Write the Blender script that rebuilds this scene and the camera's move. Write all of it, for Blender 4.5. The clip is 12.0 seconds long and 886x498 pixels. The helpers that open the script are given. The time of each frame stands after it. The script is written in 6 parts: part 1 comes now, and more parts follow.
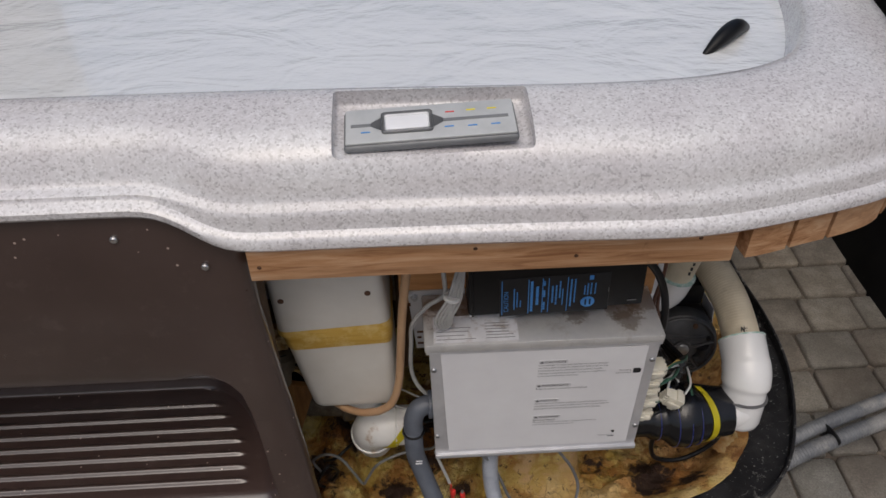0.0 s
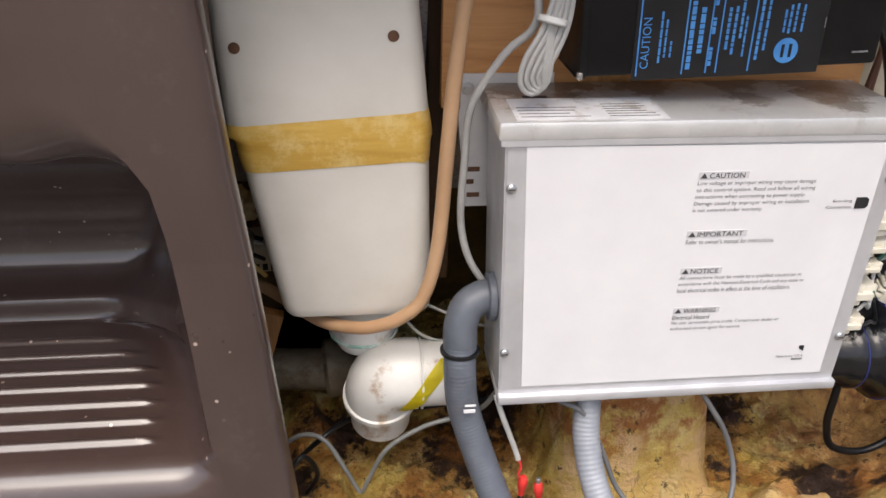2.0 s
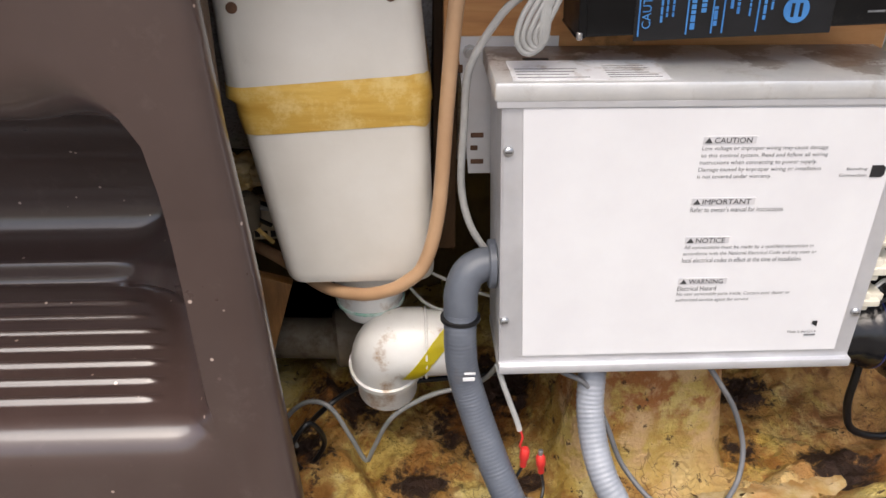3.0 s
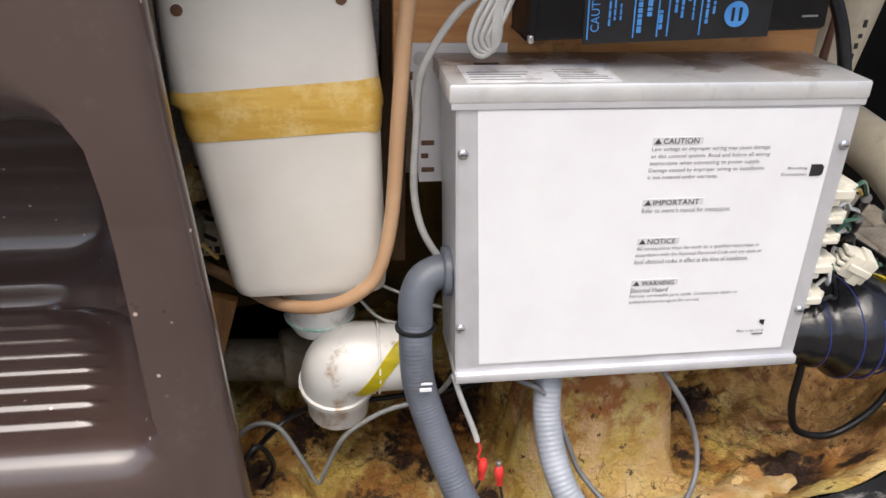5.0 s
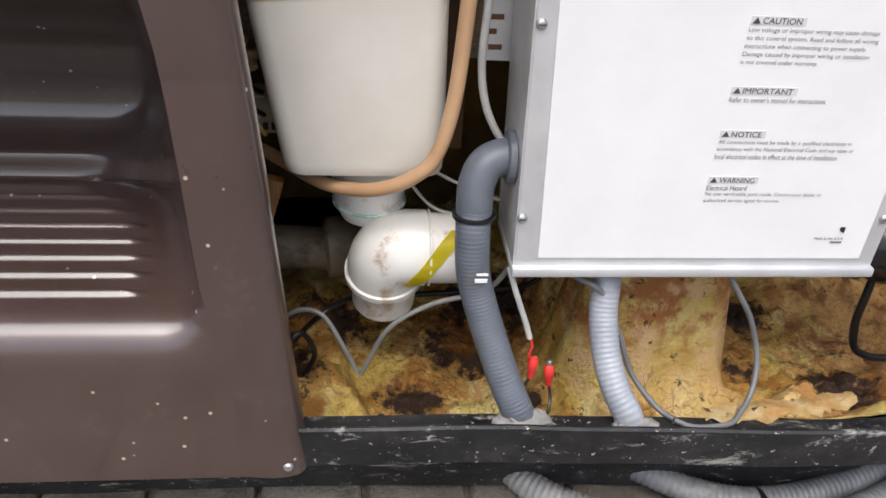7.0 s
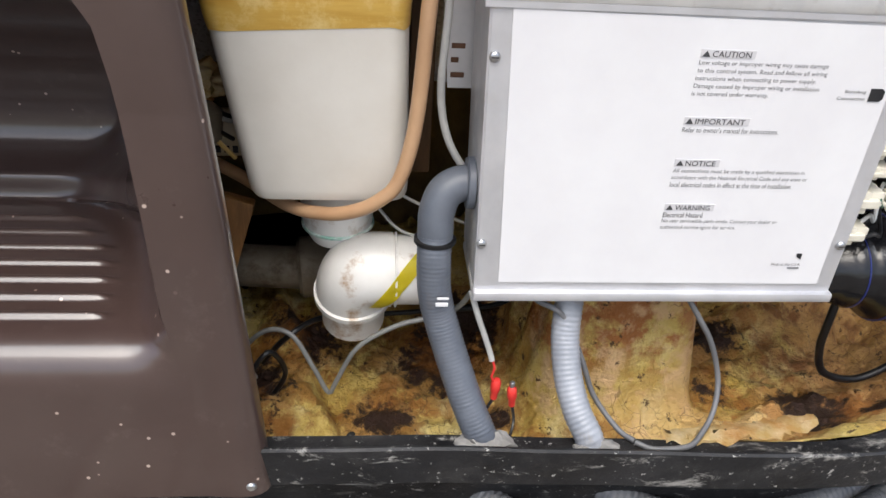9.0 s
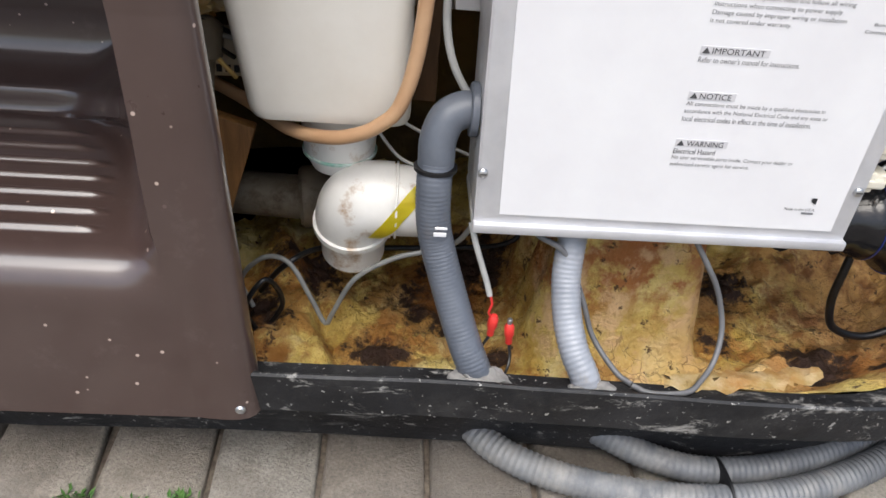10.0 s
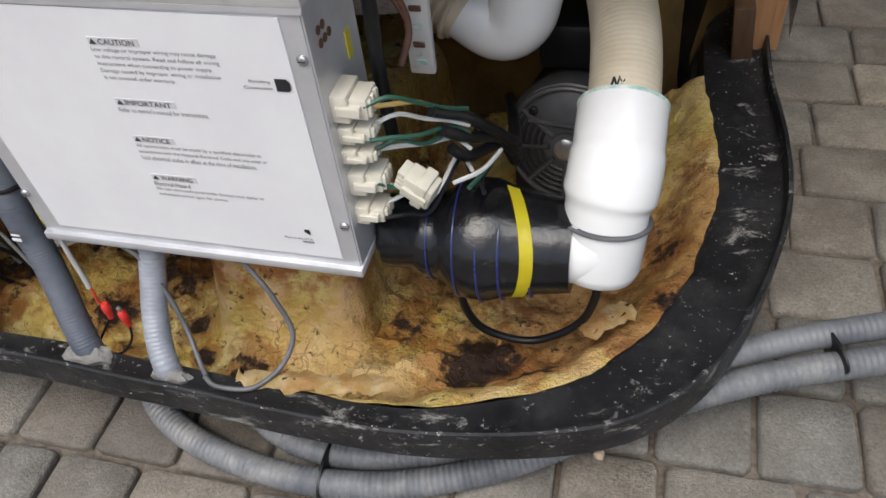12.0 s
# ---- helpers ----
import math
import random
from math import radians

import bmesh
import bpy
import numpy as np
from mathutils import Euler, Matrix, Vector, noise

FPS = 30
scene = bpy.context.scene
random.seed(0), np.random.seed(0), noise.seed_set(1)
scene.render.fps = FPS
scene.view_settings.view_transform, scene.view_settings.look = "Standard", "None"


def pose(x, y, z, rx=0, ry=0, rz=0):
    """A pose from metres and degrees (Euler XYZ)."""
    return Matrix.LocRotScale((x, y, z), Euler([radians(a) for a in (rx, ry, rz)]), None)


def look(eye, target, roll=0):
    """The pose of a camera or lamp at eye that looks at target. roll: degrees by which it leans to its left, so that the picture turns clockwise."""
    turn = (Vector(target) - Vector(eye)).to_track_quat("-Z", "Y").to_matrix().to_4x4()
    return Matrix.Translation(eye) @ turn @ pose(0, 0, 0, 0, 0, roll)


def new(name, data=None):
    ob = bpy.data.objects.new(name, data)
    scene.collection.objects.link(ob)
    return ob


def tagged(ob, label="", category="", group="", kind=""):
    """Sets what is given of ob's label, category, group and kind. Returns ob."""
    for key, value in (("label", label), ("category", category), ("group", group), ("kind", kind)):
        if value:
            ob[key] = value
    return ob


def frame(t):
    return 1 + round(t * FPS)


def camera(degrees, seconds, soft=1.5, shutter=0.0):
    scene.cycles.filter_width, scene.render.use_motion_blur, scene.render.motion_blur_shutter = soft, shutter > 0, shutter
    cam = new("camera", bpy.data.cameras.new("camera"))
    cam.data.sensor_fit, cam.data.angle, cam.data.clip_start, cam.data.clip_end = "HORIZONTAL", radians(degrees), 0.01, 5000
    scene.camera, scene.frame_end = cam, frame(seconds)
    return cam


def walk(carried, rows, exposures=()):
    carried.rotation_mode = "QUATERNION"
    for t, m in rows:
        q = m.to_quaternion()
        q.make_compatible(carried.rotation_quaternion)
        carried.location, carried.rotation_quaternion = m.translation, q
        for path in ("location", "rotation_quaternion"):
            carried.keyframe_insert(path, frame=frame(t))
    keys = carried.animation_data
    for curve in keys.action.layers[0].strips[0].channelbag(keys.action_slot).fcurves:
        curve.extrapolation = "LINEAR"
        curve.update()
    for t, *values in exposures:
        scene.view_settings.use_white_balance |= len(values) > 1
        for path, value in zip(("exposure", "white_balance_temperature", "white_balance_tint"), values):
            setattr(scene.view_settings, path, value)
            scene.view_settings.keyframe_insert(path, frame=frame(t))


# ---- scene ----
cam = camera(59.0, 12.0)
PATH = [
    (0, (-0.029, -0.714, 1.314), (0.058, 0.785, -0.006), -0.2),
    (0.5, (-0.063, -0.69, 1.209), (0.151, 0.807, -0.1), -1.0),
    (0.8, (-0.067, -0.644, 1.079), (0.178, 0.906, -0.161), -2.3),
    (1, (-0.079, -0.602, 0.96), (0.215, 1.001, -0.199), 1.6),
    (1.2, (-0.058, -0.574, 0.837), (0.199, 1.073, -0.267), 0.5),
    (1.5, (-0.068, -0.559, 0.726), (0.059, 1.234, -0.151), -1.9),
    (2, (-0.116, -0.542, 0.708), (0.087, 1.198, -0.256), 1.4),
    (2.5, (-0.074, -0.557, 0.707), (0.04, 1.227, -0.19), 0.5),
    (3, (-0.077, -0.55, 0.688), (0.008, 1.187, -0.301), 0.4),
    (5, (-0.096, -0.552, 0.663), (0.166, 1.212, -0.244), 1.7),
    (5.5, (-0.1, -0.547, 0.677), (0.123, 1.208, -0.257), 1.6),
    (6, (-0.119, -0.537, 0.648), (0.089, 1.187, -0.344), 2.4),
    (6.5, (-0.125, -0.531, 0.626), (0.081, 1.13, -0.469), 4.2),
    (7, (-0.122, -0.53, 0.618), (0.077, 1.138, -0.467), 3.9),
    (7.5, (-0.114, -0.535, 0.622), (0.083, 1.157, -0.427), 3.3),
    (9.5, (-0.082, -0.533, 0.64), (0.093, 1.126, -0.463), 4.8),
    (10, (-0.07, -0.532, 0.611), (0.075, 1.086, -0.556), 5.8),
    (10.5, (0.012, -0.539, 0.632), (0.062, 1.139, -0.455), 1.0),
    (10.8, (0.139, -0.568, 0.699), (0.159, 1.114, -0.384), -1.6),
    (11, (0.206, -0.57, 0.767), (0.125, 1.044, -0.411), -3.4),
    (11.2, (0.274, -0.564, 0.803), (0.098, 0.964, -0.476), -4.3),
    (11.5, (0.376, -0.52, 0.793), (0.142, 0.919, -0.576), -2.4),
    (12, (0.535, -0.414, 0.737), (0.074, 0.91, -0.69), -7.5),
]
walk(cam, [(t, look(eye, target, roll)) for t, eye, target, roll in PATH], [(0.0, -0.28, 6500, 10), (0.6, -0.12, 6550, 10), (1.0, 0.26, 6550, 10), (1.5, 0.62, 6550, 10), (2.0, 1.0, 6550, 10), (3.0, 1.06, 6550, 10), (6.5, 1.10, 6300, 8), (10.5, 1.06, 6150, 7), (11.2, 0.96, 6100, 7), (12.0, 0.70, 6200, 7)])

# ---- light ----
world = bpy.data.worlds.new("world")
scene.world = world
world.use_nodes = True
wn = world.node_tree.nodes
sky = wn.new("ShaderNodeTexSky")
sky.sky_type, sky.sun_disc = "NISHITA", False
sky.sun_elevation, sky.sun_rotation = radians(62), radians(190)
sky.air_density, sky.dust_density, sky.ozone_density = 1.0, 5.0, 0.7
wn["Background"].inputs["Strength"].default_value = 0.115
world.node_tree.links.new(sky.outputs[0], wn["Background"].inputs["Color"])
sun = new("sun", bpy.data.lights.new("sun", "SUN"))
sun.data.energy, sun.data.angle, sun.data.color = 1.5, radians(60), (1.0, 0.985, 0.96)
sun.matrix_world = look((-0.5, -1.1, 5.0), (0, 0, 0))


# ---- materials ----
def ramp(nt, fac, stops):
    n = nt.nodes.new("ShaderNodeValToRGB")
    while len(n.color_ramp.elements) < len(stops):
        n.color_ramp.elements.new(0.5)
    for e, (p, c) in zip(n.color_ramp.elements, stops):
        e.position, e.color = p, (*c, 1) if len(c) == 3 else c
    nt.links.new(fac, n.inputs[0])
    return n.outputs[0]


def noisy(nt, coord, scale, detail=6, rough=0.6, stretch=None, warp=0.0):
    if stretch:
        mp = nt.nodes.new("ShaderNodeMapping")
        mp.inputs["Scale"].default_value = stretch
        nt.links.new(coord, mp.inputs[0])
        coord = mp.outputs[0]
    n = nt.nodes.new("ShaderNodeTexNoise")
    n.inputs["Scale"].default_value, n.inputs["Detail"].default_value, n.inputs["Roughness"].default_value = scale, detail, rough
    n.inputs["Distortion"].default_value = warp
    nt.links.new(coord, n.inputs["Vector"])
    return n.outputs[0]


def blend(nt, fac, a, b, mode="MIX"):
    n = nt.nodes.new("ShaderNodeMix")
    n.data_type, n.blend_type = "RGBA", mode
    for s, v in ((0, fac), (6, a), (7, b)):
        if hasattr(v, "is_linked"):
            nt.links.new(v, n.inputs[s])
        else:
            n.inputs[s].default_value = v if s == 0 else (*v, 1)
    return n.outputs[2]


def sums(nt, op, a, b=0.0, c=0.0):
    n = nt.nodes.new("ShaderNodeMath")
    n.operation, n.use_clamp = op, False
    for s, v in enumerate((a, b, c)):
        if hasattr(v, "is_linked"):
            nt.links.new(v, n.inputs[s])
        else:
            n.inputs[s].default_value = v
    return n.outputs[0]


def start(name):
    m = bpy.data.materials.new(name)
    m.use_nodes = True
    nt = m.node_tree
    p = nt.nodes["Principled BSDF"]
    tc = nt.nodes.new("ShaderNodeTexCoord")
    return m, nt, p, tc.outputs["Object"]


def relief(nt, p, height, strength, distance=0.002):
    b = nt.nodes.new("ShaderNodeBump")
    b.inputs["Strength"].default_value, b.inputs["Distance"].default_value = strength, distance
    nt.links.new(height, b.inputs["Height"])
    nt.links.new(b.outputs[0], p.inputs["Normal"])


def surface(name, c1, c2, scale=30, rough=0.5, metal=0.0, bump=0.1, bscale=400, dirt=None, dscale=8, dlow=0.55, dhigh=0.7,
            stretch=None, rspread=0.15, coat=0.0, bdist=0.001, spec=0.5):
    """Two-tone grain, finer relief, and optional dirt patches on top."""
    m, nt, p, co = start(name)
    f = noisy(nt, co, scale, stretch=stretch)
    col = ramp(nt, f, [(0.35, c1), (0.65, c2)])
    if dirt:
        d = ramp(nt, noisy(nt, co, dscale, 8, 0.7), [(dlow, (0, 0, 0)), (dhigh, (1, 1, 1))])
        col = blend(nt, d, col, dirt)
    nt.links.new(col, p.inputs["Base Color"])
    r = nt.nodes.new("ShaderNodeMapRange")
    r.inputs[3].default_value, r.inputs[4].default_value = max(0.02, rough - rspread), min(1, rough + rspread)
    nt.links.new(noisy(nt, co, scale * 0.7 + 3, 4), r.inputs[0])
    nt.links.new(r.outputs[0], p.inputs["Roughness"])
    p.inputs["Metallic"].default_value = metal
    p.inputs["Coat Weight"].default_value = coat
    p.inputs["Specular IOR Level"].default_value = spec
    relief(nt, p, noisy(nt, co, bscale, 5, stretch=stretch), bump, bdist)
    return m


def stain_or_shade_at(nt, co, x, y, z, radius, wobble=0.6, fine=45):
    """A ragged blot round a place, for stains and for painted shade."""
    v = nt.nodes.new("ShaderNodeVectorMath")
    v.operation = "DISTANCE"
    nt.links.new(co, v.inputs[0])
    v.inputs[1].default_value = (x, y, z)
    n = noisy(nt, co, fine, 8, 0.7)
    d = sums(nt, "DIVIDE", v.outputs["Value"], radius)
    d = sums(nt, "ADD", d, sums(nt, "MULTIPLY", sums(nt, "SUBTRACT", n, 0.5), wobble * 5))
    return ramp(nt, d, [(0.70, (1, 1, 1)), (1.0, (0, 0, 0))])


def make_shell():
    m, nt, p, co = start("speckled acrylic")
    vor = nt.nodes.new("ShaderNodeTexVoronoi")
    vor.inputs["Scale"].default_value = 420
    nt.links.new(co, vor.inputs["Vector"])
    sep = nt.nodes.new("ShaderNodeSeparateColor")
    nt.links.new(vor.outputs["Color"], sep.inputs[0])
    grain = ramp(nt, sep.outputs[0], [(0.0, (0.27, 0.26, 0.26)), (0.14, (0.42, 0.41, 0.41)), (0.28, (0.60, 0.59, 0.59)), (0.75, (0.66, 0.65, 0.655)), (0.95, (0.76, 0.76, 0.77))])
    soft = ramp(nt, noisy(nt, co, 120, 3), [(0.3, (0.53, 0.515, 0.52)), (0.7, (0.69, 0.68, 0.685))])
    col = blend(nt, 0.5, grain, soft)
    big = ramp(nt, noisy(nt, co, 9, 4), [(0.35, (0.9, 0.88, 0.89)), (0.65, (1, 1, 1))])
    col = blend(nt, 1.0, col, big, "MULTIPLY")
    nt.links.new(col, p.inputs["Base Color"])
    p.inputs["Roughness"].default_value = 0.26
    p.inputs["Coat Weight"].default_value = 0.6
    p.inputs["Coat Roughness"].default_value = 0.14
    relief(nt, p, noisy(nt, co, 60, 3), 0.05, 0.002)
    return m


def make_brown():
    m, nt, p, co = start("brown plastic")
    col = ramp(nt, noisy(nt, co, 6, 6), [(0.35, (0.046, 0.0275, 0.0235)), (0.65, (0.061, 0.0385, 0.0335))])
    vor = nt.nodes.new("ShaderNodeTexVoronoi")
    vor.inputs["Scale"].default_value = 55
    nt.links.new(co, vor.inputs["Vector"])
    spots = ramp(nt, vor.outputs["Distance"], [(0.065, (1, 1, 1)), (0.10, (0, 0, 0))])
    sep = nt.nodes.new("ShaderNodeSeparateColor")
    nt.links.new(vor.outputs["Color"], sep.inputs[0])
    few = ramp(nt, sep.outputs[1], [(0.60, (0, 0, 0)), (0.62, (1, 1, 1))])
    col = blend(nt, blend(nt, 1.0, spots, few, "MULTIPLY"), col, (0.42, 0.33, 0.28))
    dust = ramp(nt, noisy(nt, co, 25, 10, 0.75), [(0.56, (0, 0, 0)), (0.8, (0.22, 0.22, 0.22))])
    col = blend(nt, dust, col, (0.22, 0.18, 0.16))
    nt.links.new(col, p.inputs["Base Color"])
    rr = ramp(nt, noisy(nt, co, 14, 6), [(0.3, (0.27, 0.27, 0.27)), (0.7, (0.40, 0.40, 0.40))])
    nt.links.new(rr, p.inputs["Roughness"])
    p.inputs["Coat Weight"].default_value = 1.0
    p.inputs["Coat Roughness"].default_value = 0.13
    relief(nt, p, noisy(nt, co, 220, 4), 0.06, 0.001)
    return m


def make_foam():
    m, nt, p, co = start("sprayed foam")
    col = ramp(nt, noisy(nt, co, 16, 9, 0.65, warp=0.6), [(0.26, (0.26, 0.13, 0.022)), (0.37, (0.50, 0.33, 0.065)), (0.52, (0.64, 0.49, 0.15)), (0.70, (0.77, 0.66, 0.33))])
    block = stain_or_shade_at(nt, co, 0.175, 0.10, 0.15, 0.15, 0.25, 30)
    ink = blend(nt, 1.0, ramp(nt, noisy(nt, co, 20, 8, 0.7), [(0.40, (0, 0, 0)), (0.50, (1, 1, 1))]), block, "MULTIPLY")
    high = nt.nodes.new("ShaderNodeSeparateXYZ")
    nt.links.new(co, high.inputs[0])
    upper = ramp(nt, sums(nt, "ADD", high.outputs["Z"], sums(nt, "MULTIPLY", noisy(nt, co, 26, 6), 0.06)), [(0.125, (0.25, 0.25, 0.25)), (0.165, (1, 1, 1))])
    col = blend(nt, blend(nt, 1.0, ink, upper, "MULTIPLY"), col, (0.36, 0.135, 0.035))
    pale = blend(nt, 1.0, ramp(nt, noisy(nt, co, 34, 6), [(0.5, (0, 0, 0)), (0.62, (0.8, 0.8, 0.8))]), block, "MULTIPLY")
    col = blend(nt, pale, col, (0.68, 0.46, 0.25))
    rust = stain_or_shade_at(nt, co, 0.54, 0.20, 0.10, 0.19, 0.5, 22)
    streak = ramp(nt, noisy(nt, co, 22, 9, 0.7, stretch=(1, 1, 0.35), warp=0.5), [(0.46, (0, 0, 0)), (0.60, (1, 1, 1))])
    bare = ramp(nt, noisy(nt, co, 7, 4), [(0.44, (0, 0, 0)), (0.60, (0.75, 0.75, 0.75))])
    right = nt.nodes.new("ShaderNodeSeparateXYZ")
    nt.links.new(co, right.inputs[0])
    east = ramp(nt, right.outputs["X"], [(0.10, (0, 0, 0)), (0.30, (1, 1, 1))])
    col = blend(nt, blend(nt, 1.0, bare, east, "MULTIPLY"), col, (0.66, 0.44, 0.20))
    col = blend(nt, blend(nt, 0.7, (0, 0, 0), rust), col, (0.44, 0.215, 0.065))
    col = blend(nt, blend(nt, 1.0, streak, blend(nt, 0.85, (0, 0, 0), rust), "MULTIPLY"), col, (0.19, 0.068, 0.016))
    # stains, but the last two blots paint the shade deep at the left
    for x, y, z, r in ((-0.074, 0.075, 0.04, 0.040), (0.397, 0.06, 0.05, 0.055), (-0.005, 0.17, 0.04, 0.065), (0.15, 0.0, 0.06, 0.035), (0.46, 0.03, 0.08, 0.035), (-0.02, 0.03, 0.05, 0.02), (0.03, 0.24, 0.04, 0.07), (0.085, 0.02, 0.045, 0.016), (0.30, 0.10, 0.06, 0.03), (0.585, 0.12, 0.11, 0.03), (-0.16, 0.20, 0.05, 0.05), (0.20, 0.30, 0.05, 0.09), (0.56, 0.22, 0.10, 0.03), (0.33, 0.20, 0.06, 0.05), (0.05, 0.07, 0.04, 0.022), (-0.235, 0.10, 0.06, 0.075), (-0.25, 0.02, 0.06, 0.06)):
        col = blend(nt, blend(nt, 0.7, (0, 0, 0), stain_or_shade_at(nt, co, x, y, z, r * 1.5, 0.42, 34)), col, (0.30, 0.115, 0.018))
        col = blend(nt, stain_or_shade_at(nt, co, x, y, z, r * 0.9, 0.55, 62), col, (0.026, 0.009, 0.003))
    specks = ramp(nt, noisy(nt, co, 58, 8, 0.72), [(0.60, (0, 0, 0)), (0.64, (0.95, 0.95, 0.95))])
    col = blend(nt, specks, col, (0.07, 0.032, 0.010))
    cracks = nt.nodes.new("ShaderNodeTexVoronoi")
    cracks.feature = "DISTANCE_TO_EDGE"
    cracks.inputs["Scale"].default_value = 48
    wv = nt.nodes.new("ShaderNodeVectorMath")
    wv.operation = "MULTIPLY_ADD"
    wn2 = nt.nodes.new("ShaderNodeTexNoise")
    wn2.inputs["Scale"].default_value = 30
    nt.links.new(co, wn2.inputs["Vector"])
    nt.links.new(wn2.outputs["Color"], wv.inputs[0])
    wv.inputs[1].default_value = (0.05, 0.05, 0.05)
    nt.links.new(co, wv.inputs[2])
    nt.links.new(wv.outputs[0], cracks.inputs["Vector"])
    line = ramp(nt, cracks.outputs["Distance"], [(0.0, (1, 1, 1)), (0.035, (0, 0, 0))])
    gate = ramp(nt, noisy(nt, co, 12, 4), [(0.5, (0, 0, 0)), (0.6, (0.8, 0.8, 0.8))])
    col = blend(nt, blend(nt, 1.0, line, gate, "MULTIPLY"), col, (0.13, 0.06, 0.02))
    nt.links.new(col, p.inputs["Base Color"])
    p.inputs["Roughness"].default_value = 0.62
    h = sums(nt, "ADD", noisy(nt, co, 60, 8, 0.65), sums(nt, "MULTIPLY", noisy(nt, co, 220, 5), 0.4))
    relief(nt, p, h, 1.0, 0.009)
    return m


def make_wood(name, lo, mid, hi, along="x"):
    m, nt, p, co = start(name)
    st = {"x": (2.2, 30, 30), "z": (30, 30, 2.2)}[along]
    g = noisy(nt, co, 3.2, 9, 0.65, stretch=st, warp=0.9)
    col = ramp(nt, g, [(0.3, lo), (0.5, mid), (0.72, hi)])
    pale = ramp(nt, noisy(nt, co, 5, 5, stretch=(1, 2, 2)), [(0.45, (0, 0, 0)), (0.7, (0.6, 0.6, 0.6))])
    col = blend(nt, pale, col, hi)
    knots = ramp(nt, noisy(nt, co, 14, 7, 0.7), [(0.63, (0, 0, 0)), (0.72, (0.8, 0.8, 0.8))])
    col = blend(nt, knots, col, tuple(v * 0.4 for v in lo))
    nt.links.new(col, p.inputs["Base Color"])
    p.inputs["Roughness"].default_value = 0.6
    relief(nt, p, g, 0.35, 0.002)
    return m


def make_paver():
    m, nt, p, co = start("concrete paver")
    oi = nt.nodes.new("ShaderNodeObjectInfo")
    isl = nt.nodes.new("ShaderNodeNewGeometry")
    rnd = sums(nt, "FRACT", sums(nt, "ADD", oi.outputs["Random"], isl.outputs["Random Per Island"]))
    geo = nt.nodes.new("ShaderNodeNewGeometry")
    co = geo.outputs["Position"]
    tone = ramp(nt, rnd, [(0.0, (0.205, 0.184, 0.157)), (0.35, (0.300, 0.266, 0.222)), (0.6, (0.250, 0.243, 0.220)), (0.8, (0.315, 0.290, 0.250)), (1.0, (0.395, 0.345, 0.28))])
    g = ramp(nt, noisy(nt, co, 260, 6, 0.7), [(0.3, (0.62, 0.61, 0.60)), (0.7, (1.18, 1.17, 1.15))])
    col = blend(nt, 1.0, tone, g, "MULTIPLY")
    st = ramp(nt, noisy(nt, co, 14, 8, 0.65), [(0.42, (0.72, 0.70, 0.68)), (0.62, (1.05, 1.05, 1.05))])
    col = blend(nt, 1.0, col, st, "MULTIPLY")
    damp = ramp(nt, noisy(nt, co, 6, 8, 0.7), [(0.5, (0, 0, 0)), (0.66, (0.6, 0.6, 0.6))])
    col = blend(nt, damp, col, (0.14, 0.12, 0.10))
    pit = ramp(nt, noisy(nt, co, 420, 3), [(0.63, (0, 0, 0)), (0.68, (0.8, 0.8, 0.8))])
    col = blend(nt, pit, col, (0.09, 0.08, 0.07))
    nt.links.new(col, p.inputs["Base Color"])
    p.inputs["Roughness"].default_value = 0.8
    h = sums(nt, "ADD", noisy(nt, co, 300, 6, 0.7), noisy(nt, co, 40, 5))
    relief(nt, p, h, 0.9, 0.004)
    return m


def make_sheet_metal(name, c1, c2, rough, dirt):
    m, nt, p, co = start(name)
    col = ramp(nt, noisy(nt, co, 22, 5), [(0.3, c1), (0.7, c2)])
    if dirt:
        for x, y, r in ((0.275, 0.030, 0.022), (0.27, 0.055, 0.030), (0.03, 0.075, 0.05), (0.05, 0.035, 0.03), (0.20, 0.045, 0.02), (0.30, 0.07, 0.03), (0.12, 0.085, 0.03), (0.0, 0.088, 0.035), (0.20, 0.092, 0.03), (0.06, 0.092, 0.03), (0.27, 0.090, 0.035)):
            col = blend(nt, blend(nt, 0.6, (0, 0, 0), stain_or_shade_at(nt, co, x, y, 0.514, r, 0.5, 60)), col, (0.17, 0.11, 0.065))
        d = ramp(nt, noisy(nt, co, 40, 8, 0.7), [(0.55, (0, 0, 0)), (0.75, (0.45, 0.45, 0.45))])
        col = blend(nt, d, col, (0.34, 0.29, 0.24))
    nt.links.new(col, p.inputs["Base Color"])
    p.inputs["Metallic"].default_value = 0.55
    rr = ramp(nt, noisy(nt, co, 60, 5), [(0.3, (rough - 0.1,) * 3), (0.7, (rough + 0.1,) * 3)])
    nt.links.new(rr, p.inputs["Roughness"])
    relief(nt, p, noisy(nt, co, 300, 4), 0.08, 0.001)
    return m


def make_water():
    m, nt, p, co = start("tub water")
    col = ramp(nt, noisy(nt, co, 3, 3), [(0.3, (0.78, 0.79, 0.79)), (0.7, (0.84, 0.85, 0.85))])
    nt.links.new(col, p.inputs["Base Color"])
    p.inputs["Roughness"].default_value = 0.03
    p.inputs["IOR"].default_value = 1.5
    p.inputs["Specular IOR Level"].default_value = 1.0
    p.inputs["Coat Weight"].default_value = 1.0
    p.inputs["Coat IOR"].default_value = 2.6
    h = sums(nt, "ADD", noisy(nt, co, 7, 3, 0.5, stretch=(1, 1.6, 1), warp=0.8), sums(nt, "MULTIPLY", noisy(nt, co, 24, 3, stretch=(1, 1.8, 1)), 0.25))
    relief(nt, p, h, 0.9, 0.016)
    return m


